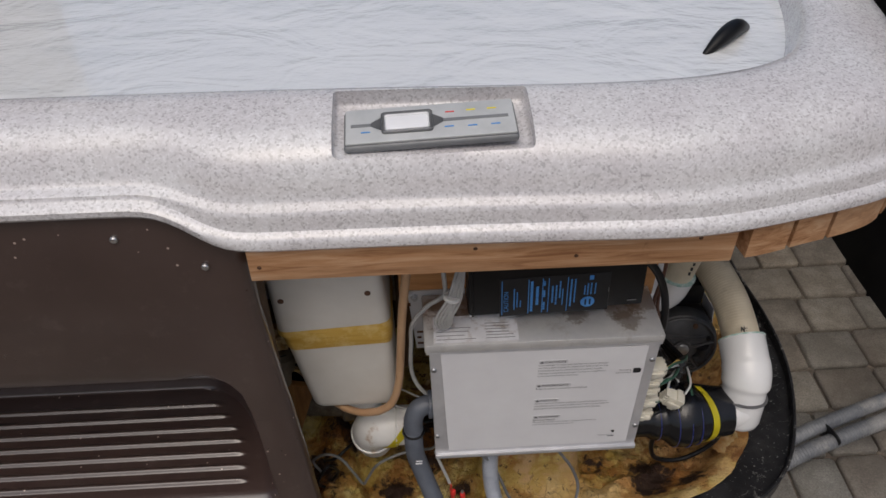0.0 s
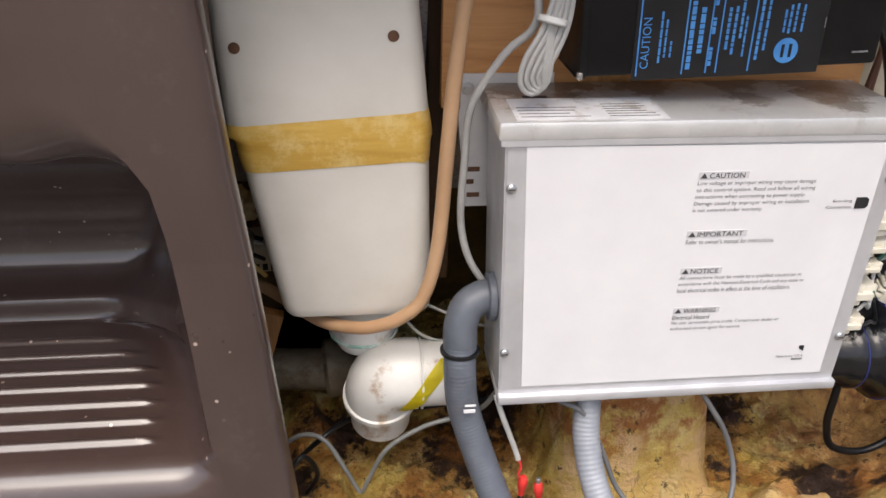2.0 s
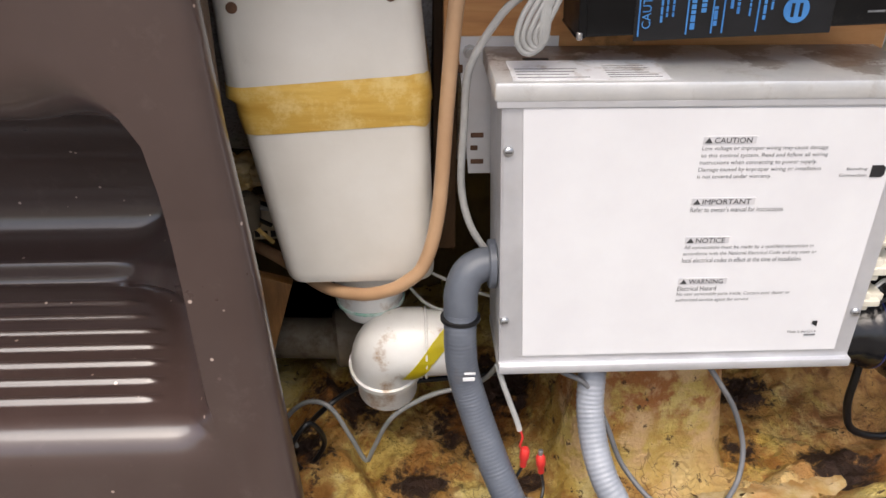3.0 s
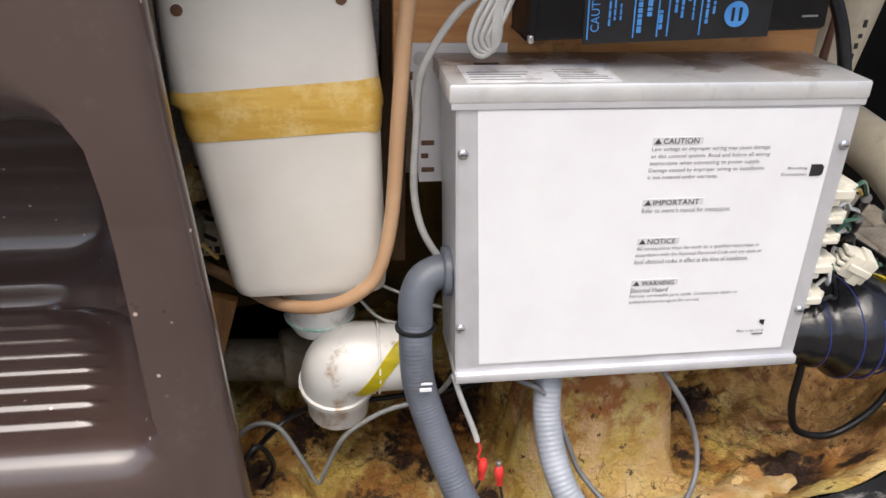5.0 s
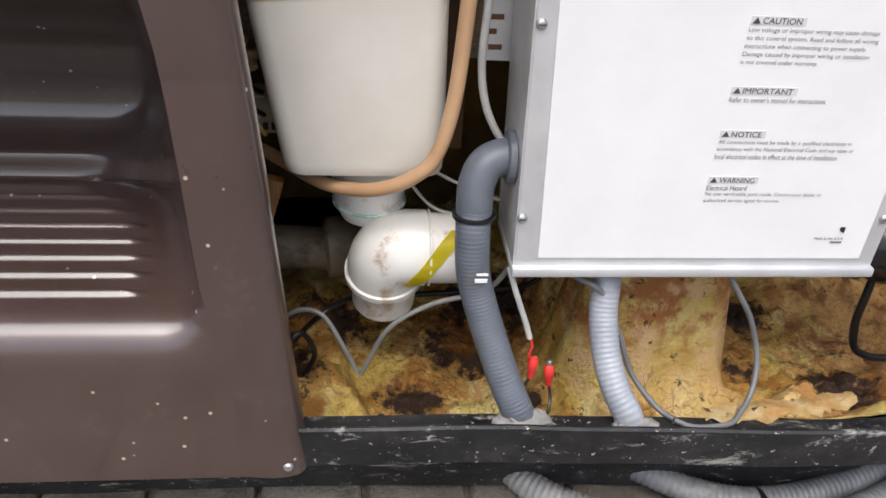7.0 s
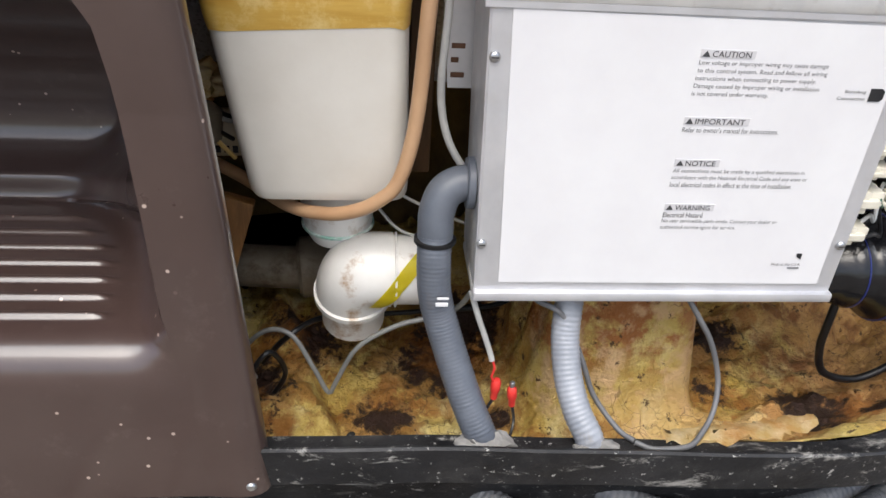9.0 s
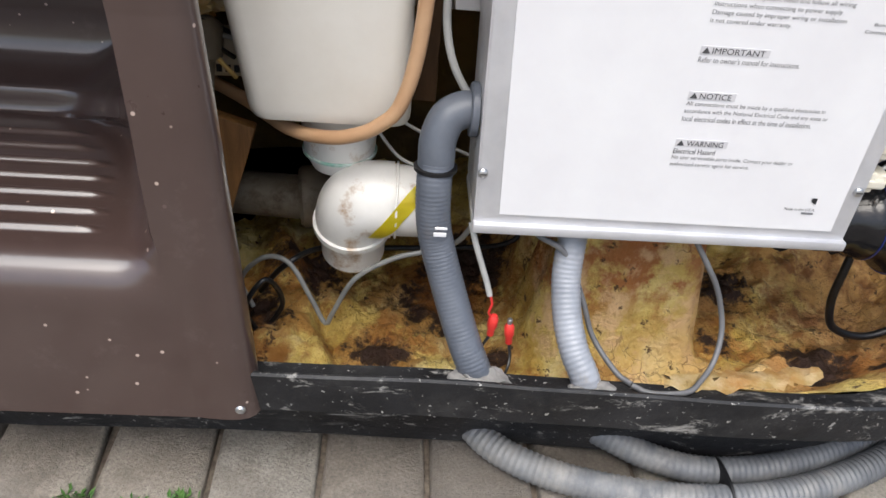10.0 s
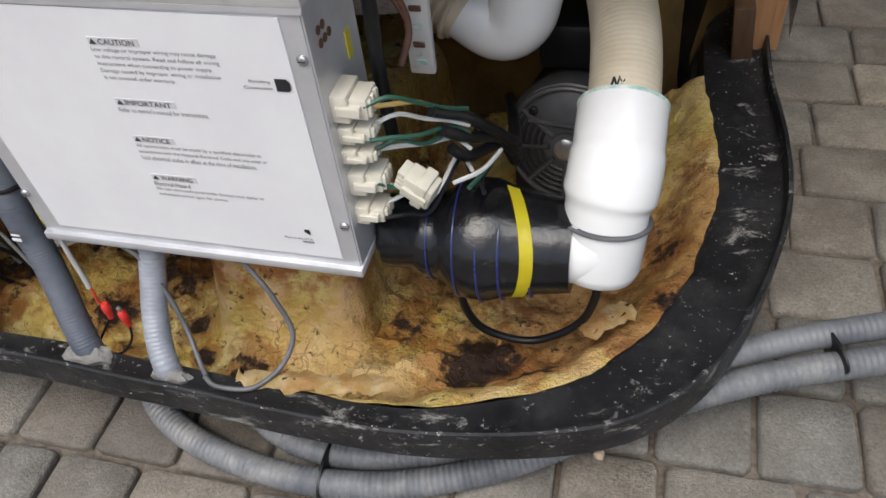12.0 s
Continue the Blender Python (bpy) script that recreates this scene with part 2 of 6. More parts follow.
def make_pan():
    m, nt, p, co = start("black base plastic")
    col = ramp(nt, noisy(nt, co, 12, 7), [(0.35, (0.008, 0.008, 0.009)), (0.7, (0.024, 0.024, 0.026))])
    d = ramp(nt, noisy(nt, co, 30, 12, 0.75, stretch=(0.7, 1, 1.8), warp=0.6), [(0.57, (0, 0, 0)), (0.66, (0.9, 0.9, 0.9))])
    col = blend(nt, d, col, (0.30, 0.29, 0.27))
    chip = ramp(nt, noisy(nt, co, 170, 6, 0.6), [(0.64, (0, 0, 0)), (0.68, (0.85, 0.85, 0.85))])
    col = blend(nt, chip, col, (0.34, 0.33, 0.31))
    dust = ramp(nt, noisy(nt, co, 18, 8, 0.7), [(0.52, (0, 0, 0)), (0.78, (0.35, 0.35, 0.35))])
    col = blend(nt, dust, col, (0.10, 0.097, 0.093))
    nt.links.new(col, p.inputs["Base Color"])
    rr = ramp(nt, noisy(nt, co, 30, 6), [(0.3, (0.32, 0.32, 0.32)), (0.7, (0.6, 0.6, 0.6))])
    nt.links.new(rr, p.inputs["Roughness"])
    p.inputs["Specular IOR Level"].default_value = 0.35
    relief(nt, p, noisy(nt, co, 130, 7, 0.7), 0.35, 0.002)
    return m


SHELL = make_shell()
BROWN = make_brown()
FOAM = make_foam()
RAIL_WOOD = make_wood("pine rail", (0.27, 0.115, 0.045), (0.49, 0.26, 0.125), (0.63, 0.41, 0.25))
POST_WOOD = make_wood("pine post", (0.30, 0.14, 0.055), (0.44, 0.22, 0.095), (0.50, 0.29, 0.14), "z")
BOARD_WOOD = make_wood("plywood", (0.36, 0.15, 0.05), (0.52, 0.25, 0.09), (0.61, 0.33, 0.14))
# the post's pine tones, lowered to carry the shade under the tank
LEAN_WOOD = make_wood("shade-dulled orange board", (0.12, 0.05, 0.012), (0.22, 0.10, 0.028), (0.30, 0.15, 0.05), "z")
PAVER = make_paver()
SAND = surface("joint sand", (0.085, 0.068, 0.053), (0.19, 0.158, 0.125), 120, 0.9, bump=0.6, bscale=500, bdist=0.003)
PANEL_METAL = make_sheet_metal("painted steel", (0.57, 0.57, 0.59), (0.69, 0.69, 0.71), 0.42, False)
TOP_METAL = make_sheet_metal("stained galvanised steel", (0.62, 0.62, 0.62), (0.77, 0.765, 0.75), 0.45, True)
PAPER = surface("white label", (0.70, 0.69, 0.70), (0.74, 0.735, 0.74), 15, 0.5, bump=0.03, dirt=(0.70, 0.68, 0.66), dscale=20, dlow=0.66, dhigh=0.9)
OLD_PAPER = surface("stained label", (0.66, 0.66, 0.68), (0.78, 0.78, 0.80), 30, 0.6, bump=0.1, dirt=(0.34, 0.27, 0.22), dscale=45, dlow=0.52, dhigh=0.7)
INK = surface("grey print", (0.045, 0.045, 0.048), (0.065, 0.065, 0.068), 200, 0.7, bump=0.02)
FINE_INK = surface("pale print", (0.15, 0.15, 0.155), (0.20, 0.20, 0.205), 200, 0.7, bump=0.02)
TINT = surface("grey print band", (0.56, 0.55, 0.56), (0.60, 0.59, 0.60), 200, 0.6, bump=0.02)
BLACK_INK = surface("black print", (0.012, 0.012, 0.014), (0.02, 0.02, 0.022), 90, 0.5, bump=0.02)
BLUE_INK = surface("blue print", (0.045, 0.20, 0.52), (0.07, 0.27, 0.62), 80, 0.5, bump=0.02)
BLACK_BOX = surface("black enamel", (0.003, 0.003, 0.0035), (0.007, 0.007, 0.0075), 25, 0.42, bump=0.1, dirt=(0.03, 0.027, 0.024), dscale=40, dlow=0.62, dhigh=0.78, spec=0.25)
BLACK_LABEL = surface("black label", (0.013, 0.0135, 0.015), (0.019, 0.0195, 0.022), 30, 0.34, bump=0.03, spec=0.3)
TANK_WHITE = surface("cream moulded plastic", (0.63, 0.595, 0.53), (0.71, 0.68, 0.62), 8, 0.42, bump=0.08, bscale=160, dirt=(0.56, 0.53, 0.47), dscale=30, dlow=0.64, dhigh=0.8)
GLUE = surface("yellowed tape", (0.50, 0.29, 0.045), (0.66, 0.43, 0.10), 18, 0.42, bump=0.25, bscale=90, dirt=(0.70, 0.52, 0.20), dscale=30, dlow=0.5, dhigh=0.65, stretch=(0.5, 1, 4))
PVC = surface("white pipe", (0.74, 0.735, 0.72), (0.80, 0.795, 0.785), 12, 0.24, bump=0.04, rspread=0.06, coat=0.2)
DIRTY_PVC = surface("dirty white pipe", (0.64, 0.625, 0.59), (0.74, 0.73, 0.70), 14, 0.34, bump=0.08, dirt=(0.33, 0.20, 0.10), dscale=22, dlow=0.56, dhigh=0.70)
FLEX = surface("cream flexible pipe", (0.54, 0.465, 0.335), (0.65, 0.57, 0.425), 25, 0.42, bump=0.15, dirt=(0.33, 0.28, 0.20), dscale=20, dlow=0.6, dhigh=0.75)
# base tone lowered for the dark left of the cabinet; dirt patches on top
SHADED_PIPE = surface("shade-dark grubby pipe", (0.10, 0.08, 0.055), (0.17, 0.14, 0.10), 20, 0.6, bump=0.2, dirt=(0.06, 0.04, 0.02), dscale=25, dlow=0.5, dhigh=0.65)
GREEN = surface("green primer", (0.26, 0.46, 0.38), (0.66, 0.72, 0.68), 90, 0.45, bump=0.05)
GREY_PIPE = surface("grey conduit", (0.078, 0.088, 0.108), (0.118, 0.13, 0.155), 20, 0.42, bump=0.1, dirt=(0.10, 0.10, 0.11), dscale=30, dlow=0.58, dhigh=0.72)
SILVER_PIPE = surface("silver grey conduit", (0.22, 0.235, 0.265), (0.31, 0.325, 0.36), 25, 0.36, bump=0.1, dirt=(0.24, 0.22, 0.20), dscale=40, dlow=0.58, dhigh=0.75)
DUSTY_PIPE = surface("dusty grey conduit", (0.085, 0.090, 0.100), (0.165, 0.170, 0.178), 18, 0.5, bump=0.2, dirt=(0.26, 0.25, 0.235), dscale=14, dlow=0.5, dhigh=0.7)
HOSE = surface("tan rubber hose", (0.42, 0.25, 0.135), (0.52, 0.33, 0.19), 14, 0.42, bump=0.08)
GREY_CABLE = surface("grey cable", (0.30, 0.297, 0.285), (0.40, 0.396, 0.38), 30, 0.45, bump=0.05)
MID_CABLE = surface("worn grey cable", (0.16, 0.16, 0.155), (0.24, 0.24, 0.23), 30, 0.45, bump=0.05)
DARK_CABLE = surface("dark grey cable", (0.10, 0.10, 0.105), (0.15, 0.15, 0.155), 30, 0.45, bump=0.05)
BLACK_CABLE = surface("black cable", (0.006, 0.006, 0.007), (0.013, 0.013, 0.014), 30, 0.36, bump=0.05, spec=0.35)
RED = surface("red connector", (0.58, 0.03, 0.025), (0.70, 0.05, 0.04), 40, 0.4, bump=0.05)
WHITE_WIRE = surface("white wire", (0.62, 0.62, 0.60), (0.7, 0.7, 0.68), 40, 0.4, bump=0.05)
YELLOW_WIRE = surface("yellow wire", (0.62, 0.42, 0.12), (0.70, 0.50, 0.2), 40, 0.4, bump=0.05)
GREEN_WIRE = surface("green wire", (0.022, 0.075, 0.05), (0.035, 0.11, 0.07), 40, 0.4, bump=0.05)
BROWN_WIRE = surface("brown wire", (0.10, 0.045, 0.03), (0.15, 0.07, 0.05), 40, 0.4, bump=0.05)
YELLOW = surface("yellow tape", (0.72, 0.60, 0.02), (0.80, 0.70, 0.04), 20, 0.35, bump=0.05)
PLUG = surface("ivory plug", (0.58, 0.545, 0.445), (0.66, 0.625, 0.53), 40, 0.4, bump=0.05)
WRAP = surface("black wrap tape", (0.004, 0.004, 0.005), (0.009, 0.009, 0.011), 30, 0.20, bump=0.55, bscale=22, dirt=(0.03, 0.028, 0.027), dscale=30, dlow=0.62, dhigh=0.78, bdist=0.004)
BLUE_LINE = surface("blue stripe", (0.012, 0.018, 0.10), (0.02, 0.03, 0.16), 30, 0.3, bump=0.02)
MOTOR = surface("grey motor casting", (0.060, 0.060, 0.063), (0.100, 0.100, 0.104), 30, 0.42, metal=0.3, bump=0.15)
DARK_MOTOR = surface("black motor", (0.005, 0.005, 0.006), (0.011, 0.011, 0.012), 30, 0.38, bump=0.1, spec=0.3)
STEEL = surface("steel screw", (0.45, 0.45, 0.46), (0.58, 0.58, 0.58), 60, 0.32, metal=0.9, bump=0.05)
RUST = surface("rusty nail", (0.09, 0.045, 0.025), (0.16, 0.08, 0.045), 80, 0.7, metal=0.3, bump=0.2)
DARK_WALL = surface("black plastic sheet", (0.007, 0.007, 0.008), (0.014, 0.014, 0.016), 6, 0.48, bump=0.15, bscale=30, dirt=(0.09, 0.088, 0.085), dscale=60, dlow=0.68, dhigh=0.76, spec=0.25)
# timber coloured dark to stand for shade inside the cabinet
DARK_WOOD = surface("shade-dark timber", (0.055, 0.028, 0.012), (0.11, 0.058, 0.026), 9, 0.7, bump=0.3, stretch=(6, 6, 1))
# sprayed foam with the cabinet's inner shade put into its dark brown
UNDERSHELL = surface("shade-browned sprayed foam", (0.055, 0.028, 0.007), (0.20, 0.122, 0.031), 7, 0.7, bump=0.7, bscale=40, bdist=0.006)
DISPLAY = surface("grey display plate", (0.40, 0.41, 0.41), (0.47, 0.48, 0.48), 30, 0.35, bump=0.04)
DISPLAY_EDGE = surface("dark grey bezel", (0.15, 0.155, 0.16), (0.19, 0.195, 0.20), 30, 0.4, bump=0.04)
LCD = surface("pale screen", (0.72, 0.72, 0.73), (0.76, 0.76, 0.77), 30, 0.12, bump=0.0)
MORTAR = surface("grey sealant lump", (0.16, 0.155, 0.145), (0.26, 0.25, 0.24), 60, 0.8, bump=0.5, bscale=150, bdist=0.003)
PALE_FOAM = surface("torn pale foam", (0.52, 0.36, 0.13), (0.72, 0.60, 0.36), 60, 0.8, bump=0.5, bscale=90, dirt=(0.50, 0.26, 0.07), dscale=14, dlow=0.45, dhigh=0.65, bdist=0.004)
LEAF = surface("weed leaf", (0.04, 0.11, 0.02), (0.09, 0.18, 0.04), 60, 0.5, bump=0.1)
PEBBLE = surface("tan pebble", (0.45, 0.34, 0.22), (0.55, 0.44, 0.31), 60, 0.7, bump=0.2)
HEDGE = surface("dark house wall", (0.05, 0.05, 0.05), (0.08, 0.08, 0.08), 2, 0.8, bump=0.2)
WATER = make_water()


# ---- building tools ----
def thing(name, loc, label, category, group="", kind=""):
    e = new(name)
    e.empty_display_size = 0.05
    e.location = loc
    return tagged(e, label, category, group, kind)


def link_mesh(name, me, mat, parent=None, label=""):
    if mat:
        me.materials.clear()
        me.materials.append(mat)
    ob = new(name, me)
    if parent is not None:
        ob.parent = parent
        if parent.type == "EMPTY":
            ob.matrix_parent_inverse = Matrix.Translation(parent.location).inverted()
    if label:
        tagged(ob, label)
    return ob


def part(name, bm, mat, parent=None, label="", smooth=True):
    bmesh.ops.recalc_face_normals(bm, faces=bm.faces)
    me = bpy.data.meshes.new(name)
    bm.to_mesh(me)
    bm.free()
    if smooth:
        me.shade_smooth()
        me.set_sharp_from_angle(angle=radians(40))
    return link_mesh(name, me, mat, parent, label)


def block(x0, x1, y0, y1, z0, z1, bevel=0.002, segs=2, bm=None, turn=None):
    bm = bm or bmesh.new()
    r = bmesh.ops.create_cube(bm, size=1.0)
    m = Matrix.Translation(((x0 + x1) / 2, (y0 + y1) / 2, (z0 + z1) / 2))
    if turn is not None:
        m = m @ turn
    bmesh.ops.transform(bm, matrix=m @ Matrix.Diagonal((x1 - x0, y1 - y0, z1 - z0, 1)), verts=r["verts"])
    if bevel > 0:
        es = list({e for v in r["verts"] for e in v.link_edges})
        bmesh.ops.bevel(bm, geom=es, offset=bevel, segments=segs, affect="EDGES", profile=0.5)
    return bm


def smooth_path(pts, step=0.004):
    """Even points along a Catmull-Rom line."""
    P = [Vector(p) for p in pts]
    P = [2 * P[0] - P[1]] + P + [2 * P[-1] - P[-2]]
    out = []
    for i in range(1, len(P) - 2):
        a, b, c, d = P[i - 1:i + 3]
        n = max(2, int((c - b).length / step))
        for k in range(n):
            t = k / n
            out.append(0.5 * (2 * b + (c - a) * t + (2 * a - 5 * b + 4 * c - d) * t * t + (3 * b - a - 3 * c + d) * t ** 3))
    out.append(P[-2])
    return out


def tube(pts, radius, sides=14, step=0.004, cap=True, bm=None, ready=False):
    """A swept round section; radius is a number or a function of the length along it."""
    path = [Vector(p) for p in pts] if ready else smooth_path(pts, step)
    bm = bm or bmesh.new()
    rings, run = [], 0.0
    t0 = (path[1] - path[0]).normalized()
    n = t0.orthogonal().normalized()
    prev = t0
    for i, p in enumerate(path):
        t = (path[min(i + 1, len(path) - 1)] - path[max(i - 1, 0)]).normalized()
        n = prev.rotation_difference(t) @ n
        n = (n - n.dot(t) * t).normalized()
        b = t.cross(n)
        if i:
            run += (p - path[i - 1]).length
        r = radius(run) if callable(radius) else radius
        rings.append([bm.verts.new(p + r * (math.cos(a) * n + math.sin(a) * b)) for a in [2 * math.pi * k / sides for k in range(sides)]])
        prev = t
    for a, b in zip(rings, rings[1:]):
        for k in range(sides):
            bm.faces.new((a[k], a[(k + 1) % sides], b[(k + 1) % sides], b[k]))
    if cap:
        bm.faces.new(rings[0][::-1])
        bm.faces.new(rings[-1])
    return bm


def corrugated(r, depth=0.00024, pitch=0.0036):
    return lambda s: r + depth * math.sin(2 * math.pi * s / pitch)


def turned(profile, origin, axis, sides=32, bm=None):
    """A lathe body: (radius, height) along an axis from an origin."""
    axis = Vector(axis).normalized()
    n = axis.orthogonal().normalized()
    b = axis.cross(n)
    bm = bm or bmesh.new()
    rings = []
    for r, h in profile:
        c = Vector(origin) + axis * h
        rings.append([bm.verts.new(c + max(r, 1e-5) * (math.cos(a) * n + math.sin(a) * b)) for a in [2 * math.pi * k / sides for k in range(sides)]])
    for a, c in zip(rings, rings[1:]):
        for k in range(sides):
            bm.faces.new((a[k], a[(k + 1) % sides], c[(k + 1) % sides], c[k]))
    bm.faces.new(rings[0][::-1])
    bm.faces.new(rings[-1])
    return bm


def sheet(rows, closed_u=False, closed_v=False, bm=None):
    """Faces over a grid of points."""
    bm = bm or bmesh.new()
    vs = [[bm.verts.new(p) for p in row] for row in rows]
    nu, nv = len(vs), len(vs[0])
    for i in range(nu if closed_u else nu - 1):
        for j in range(nv if closed_v else nv - 1):
            a, b = vs[i], vs[(i + 1) % nu]
            bm.faces.new((a[j], a[(j + 1) % nv], b[(j + 1) % nv], b[j]))
    return bm


def step01(a, b, v):
    t = min(1, max(0, (v - a) / (b - a)))
    return t * t * (3 - 2 * t)


def table(v, rows):
    for (a, x), (b, y) in zip(rows, rows[1:]):
        if v <= b:
            return x + (y - x) * max(0, (v - a) / (b - a))
    return rows[-1][1]


def wob(x, y, z, scale, amount):
    return amount * noise.noise(Vector((x * scale, y * scale, z * scale)))


def lettering(name, body, width, m, mat, parent, depth=0.0003, height=None):
    """Words as a thin mesh, scaled to a width, laid by m with their left middle at its origin."""
    cu = bpy.data.curves.new(name, "FONT")
    cu.body, cu.size, cu.extrude, cu.resolution_u = body, 1.0, 0.0, 3
    tmp = new(name, cu)
    me = bpy.data.meshes.new_from_object(tmp.evaluated_get(bpy.context.evaluated_depsgraph_get()))
    bpy.data.objects.remove(tmp)
    bpy.data.curves.remove(cu)
    xs = [v.co.x for v in me.vertices]
    ys = [v.co.y for v in me.vertices]
    k = width / (max(xs) - min(xs))
    ky = k if height is None else height / (max(ys) - min(ys))
    me.transform(m @ Matrix.Diagonal((k, ky, 1, 1)) @ Matrix.Translation((-min(xs), -(min(ys) + max(ys)) / 2, 0)))
    me.name = name
    return link_mesh(name, me, mat, parent)


FACING = Euler((radians(90), 0, 0)).to_matrix().to_4x4()

# ---- outline of the tub in plan, quarter by quarter ----
QUARTER = [(-0.30, -0.070), (-0.06, -0.072), (0.13, -0.079), (0.25, -0.085), (0.33, -0.086), (0.405, -0.080), (0.48, -0.064), (0.544, -0.041), (0.589, -0.006),
           (0.626, 0.042), (0.657, 0.105), (0.682, 0.180), (0.702, 0.29), (0.716, 0.42), (0.735, 0.66), (0.745, 0.85), (0.748, 0.95)]


def outline(step=0.03):
    q = [Vector((x, y, 0)) for x, y in QUARTER]
    right_back = [Vector((p.x, 1.9 - p.y, 0)) for p in q[::-1][1:]]
    half = q + right_back
    left = [Vector((-0.60 - p.x, p.y, 0)) for p in half[::-1][1:-1]]
    loop = half + left
    dense = smooth_path([*loop, loop[0]], step)[:-1]
    n = len(dense)
    out = []
    for i, p in enumerate(dense):
        t = (dense[(i + 1) % n] - dense[i - 1]).normalized()
        out.append((p, Vector((-t.y, t.x, 0))))
    return out


def corner_weight(p):
    """1 in the rounded corners, 0 along the sides."""
    return step01(0.62, 0.92, abs(p.x + 0.30) / 1.0) * step01(0.55, 0.9, abs(p.y - 0.95) / 1.0)


def near_part(loop, x0, x1, ymax):
    return [(p, n) for p, n in loop if x0 <= p.x <= x1 and p.y < ymax]


LOOP = outline(0.012)

# ---- ground ----
bm = bmesh.new()
for x, y in ((-400, -400), (400, -400), (400, 400), (-400, 400)):
    bm.verts.new((x, y, -0.012))
bm.faces.new(bm.verts)
tagged(part("ground", bm, SAND, smooth=False), "sandy ground bed under the concrete pavers", "ground", kind="structure")

# ---- black sheet wall beside the paving ----
rows = []
for i in range(61):
    y = 0.1 + i * 0.05
    rows.append([(1.062 + wob(y, z, 0, 2.3, 0.008), y, z) for z in (-0.01, 0.3, 0.6, 0.9, 1.2)])
bm = sheet(rows)
bmesh.ops.solidify(bm, geom=list(bm.faces), thickness=-0.02)
tagged(part("wall_east", bm, DARK_WALL), "scuffed black plastic sheet wall beside the paving", "wall", kind="structure")

# ---- house across the garden, mirrored in the water ----
bm = block(-12.0, -3.1, 6.0, 6.3, -0.01, 7.0, 0.02)
tagged(part("backdrop", bm, HEDGE), "dark far house wall mirrored in the water", "backdrop", kind="structure")

# ---- tub shell ----
tub = thing("hot_tub", (-0.3, 0.95, 0.0), "grey speckled acrylic hot tub shell on a timber frame", "hot tub")
PROFILE = [(0.030, 0.7505), (0.004, 0.7500), (0.0, 0.7550), (0.0, 0.7630), (0.004, 0.7690), (0.0105, 0.7725), (0.0125, 0.7780), (0.0135, 0.7880), (0.017, 0.7950),
           (0.0240, 0.7990), (0.0270, 0.8050), (0.031, 0.8180), (0.037, 0.8330), (0.046, 0.8455), (0.060, 0.8560), (0.078, 0.8625), (0.10, 0.8665), (0.125, 0.8690),
           (0.140, 0.8690), (0.150, 0.866), (0.156, 0.858), (0.162, 0.83), (0.18, 0.76), (0.26, 0.55), (0.32, 0.36), (0.34, 0.35), (0.33, 0.34), (0.25, 0.50), (0.17, 0.74), (0.13, 0.79), (0.08, 0.81), (0.04, 0.78)]


def lip_point(p, n, d, z):
    w = corner_weight(p)
    grow = 1 + 0.25 * w * step01(0.05, 0.15, d)
    if p.y < 0.3:
        back = 0.024 * step01(-0.215, -0.310, p.x) * step01(0.13, 0.03, d)
    else:
        back = 0.0
    tuck = 0.018 * step01(0.25, 0.45, p.x) * step01(0.13, 0.03, d)
    rise = 0.008 * step01(-0.2, 0.35, p.x) * step01(0.84, 0.76, z)
    if p.y < 0.3:
        rise += 0.036 * step01(-0.215, -0.310, p.x) * step01(0.83, 0.755, z)
    return p + n * (d * grow + back + tuck) + Vector((0, 0, z + rise))




def rounded(points, times):
    """Evens out a closed line."""
    a = np.array([tuple(q) for q in points])
    for _ in range(times):
        a = 0.5 * a + 0.25 * (np.roll(a, 1, 0) + np.roll(a, -1, 0))
    return [Vector(q) for q in a]


lines = [rounded([lip_point(p, n, d, z) for p, n in LOOP], int(4 + 260 * step01(0.045, 0.16, d))) for d, z in PROFILE]
rows = [[line[i] for line in lines] for i in range(len(LOOP))]
bm = sheet(rows, True, True)
bmesh.ops.recalc_face_normals(bm, faces=bm.faces)
shell_mesh = bpy.data.meshes.new("shell")
bm.to_mesh(shell_mesh)
bm.free()
shell_mesh.materials.append(SHELL)
raw = new("shell_raw", shell_mesh)
cut = block(-0.106, 0.110, -0.028, 0.068, 0.0, 0.05, 0.006, 3)
bmesh.ops.transform(cut, matrix=Matrix.Translation((0.003, 0.019, 0.8425)) @ Euler((radians(7), 0, 0)).to_matrix().to_4x4() @ Matrix.Translation((-0.003, -0.019, 0)), verts=cut.verts)
cut_mesh = bpy.data.meshes.new("cutter")
cut.to_mesh(cut_mesh)
cut.free()
cutter = new("cutter", cut_mesh)
mod = raw.modifiers.new("recess", "BOOLEAN")
mod.operation, mod.object, mod.solver = "DIFFERENCE", cutter, "EXACT"
carved = bpy.data.meshes.new_from_object(raw.evaluated_get(bpy.context.evaluated_depsgraph_get()))
bpy.data.objects.remove(raw)
bpy.data.objects.remove(cutter)
carved.materials.clear()
carved.materials.append(SHELL)
carved.name = "shell"
carved.shade_smooth()
carved.set_sharp_from_angle(angle=radians(38))
link_mesh("shell", carved, None, tub)
# grab handle at the corner
part("jet_handle", tube([(0.372, 0.212, 0.820), (0.398, 0.232, 0.833), (0.428, 0.260, 0.836), (0.452, 0.283, 0.824)], lambda s: 0.004 + 0.008 * math.sin(min(1, s / 0.125) * math.pi), 12), BLACK_BOX, tub, "black plastic grab handle")

bm = bmesh.new()
bm.faces.new([bm.verts.new((q.x, q.y, 0.823)) for q in rounded([lip_point(p, n, 0.157, 0.823) for p, n in LOOP], 264)])
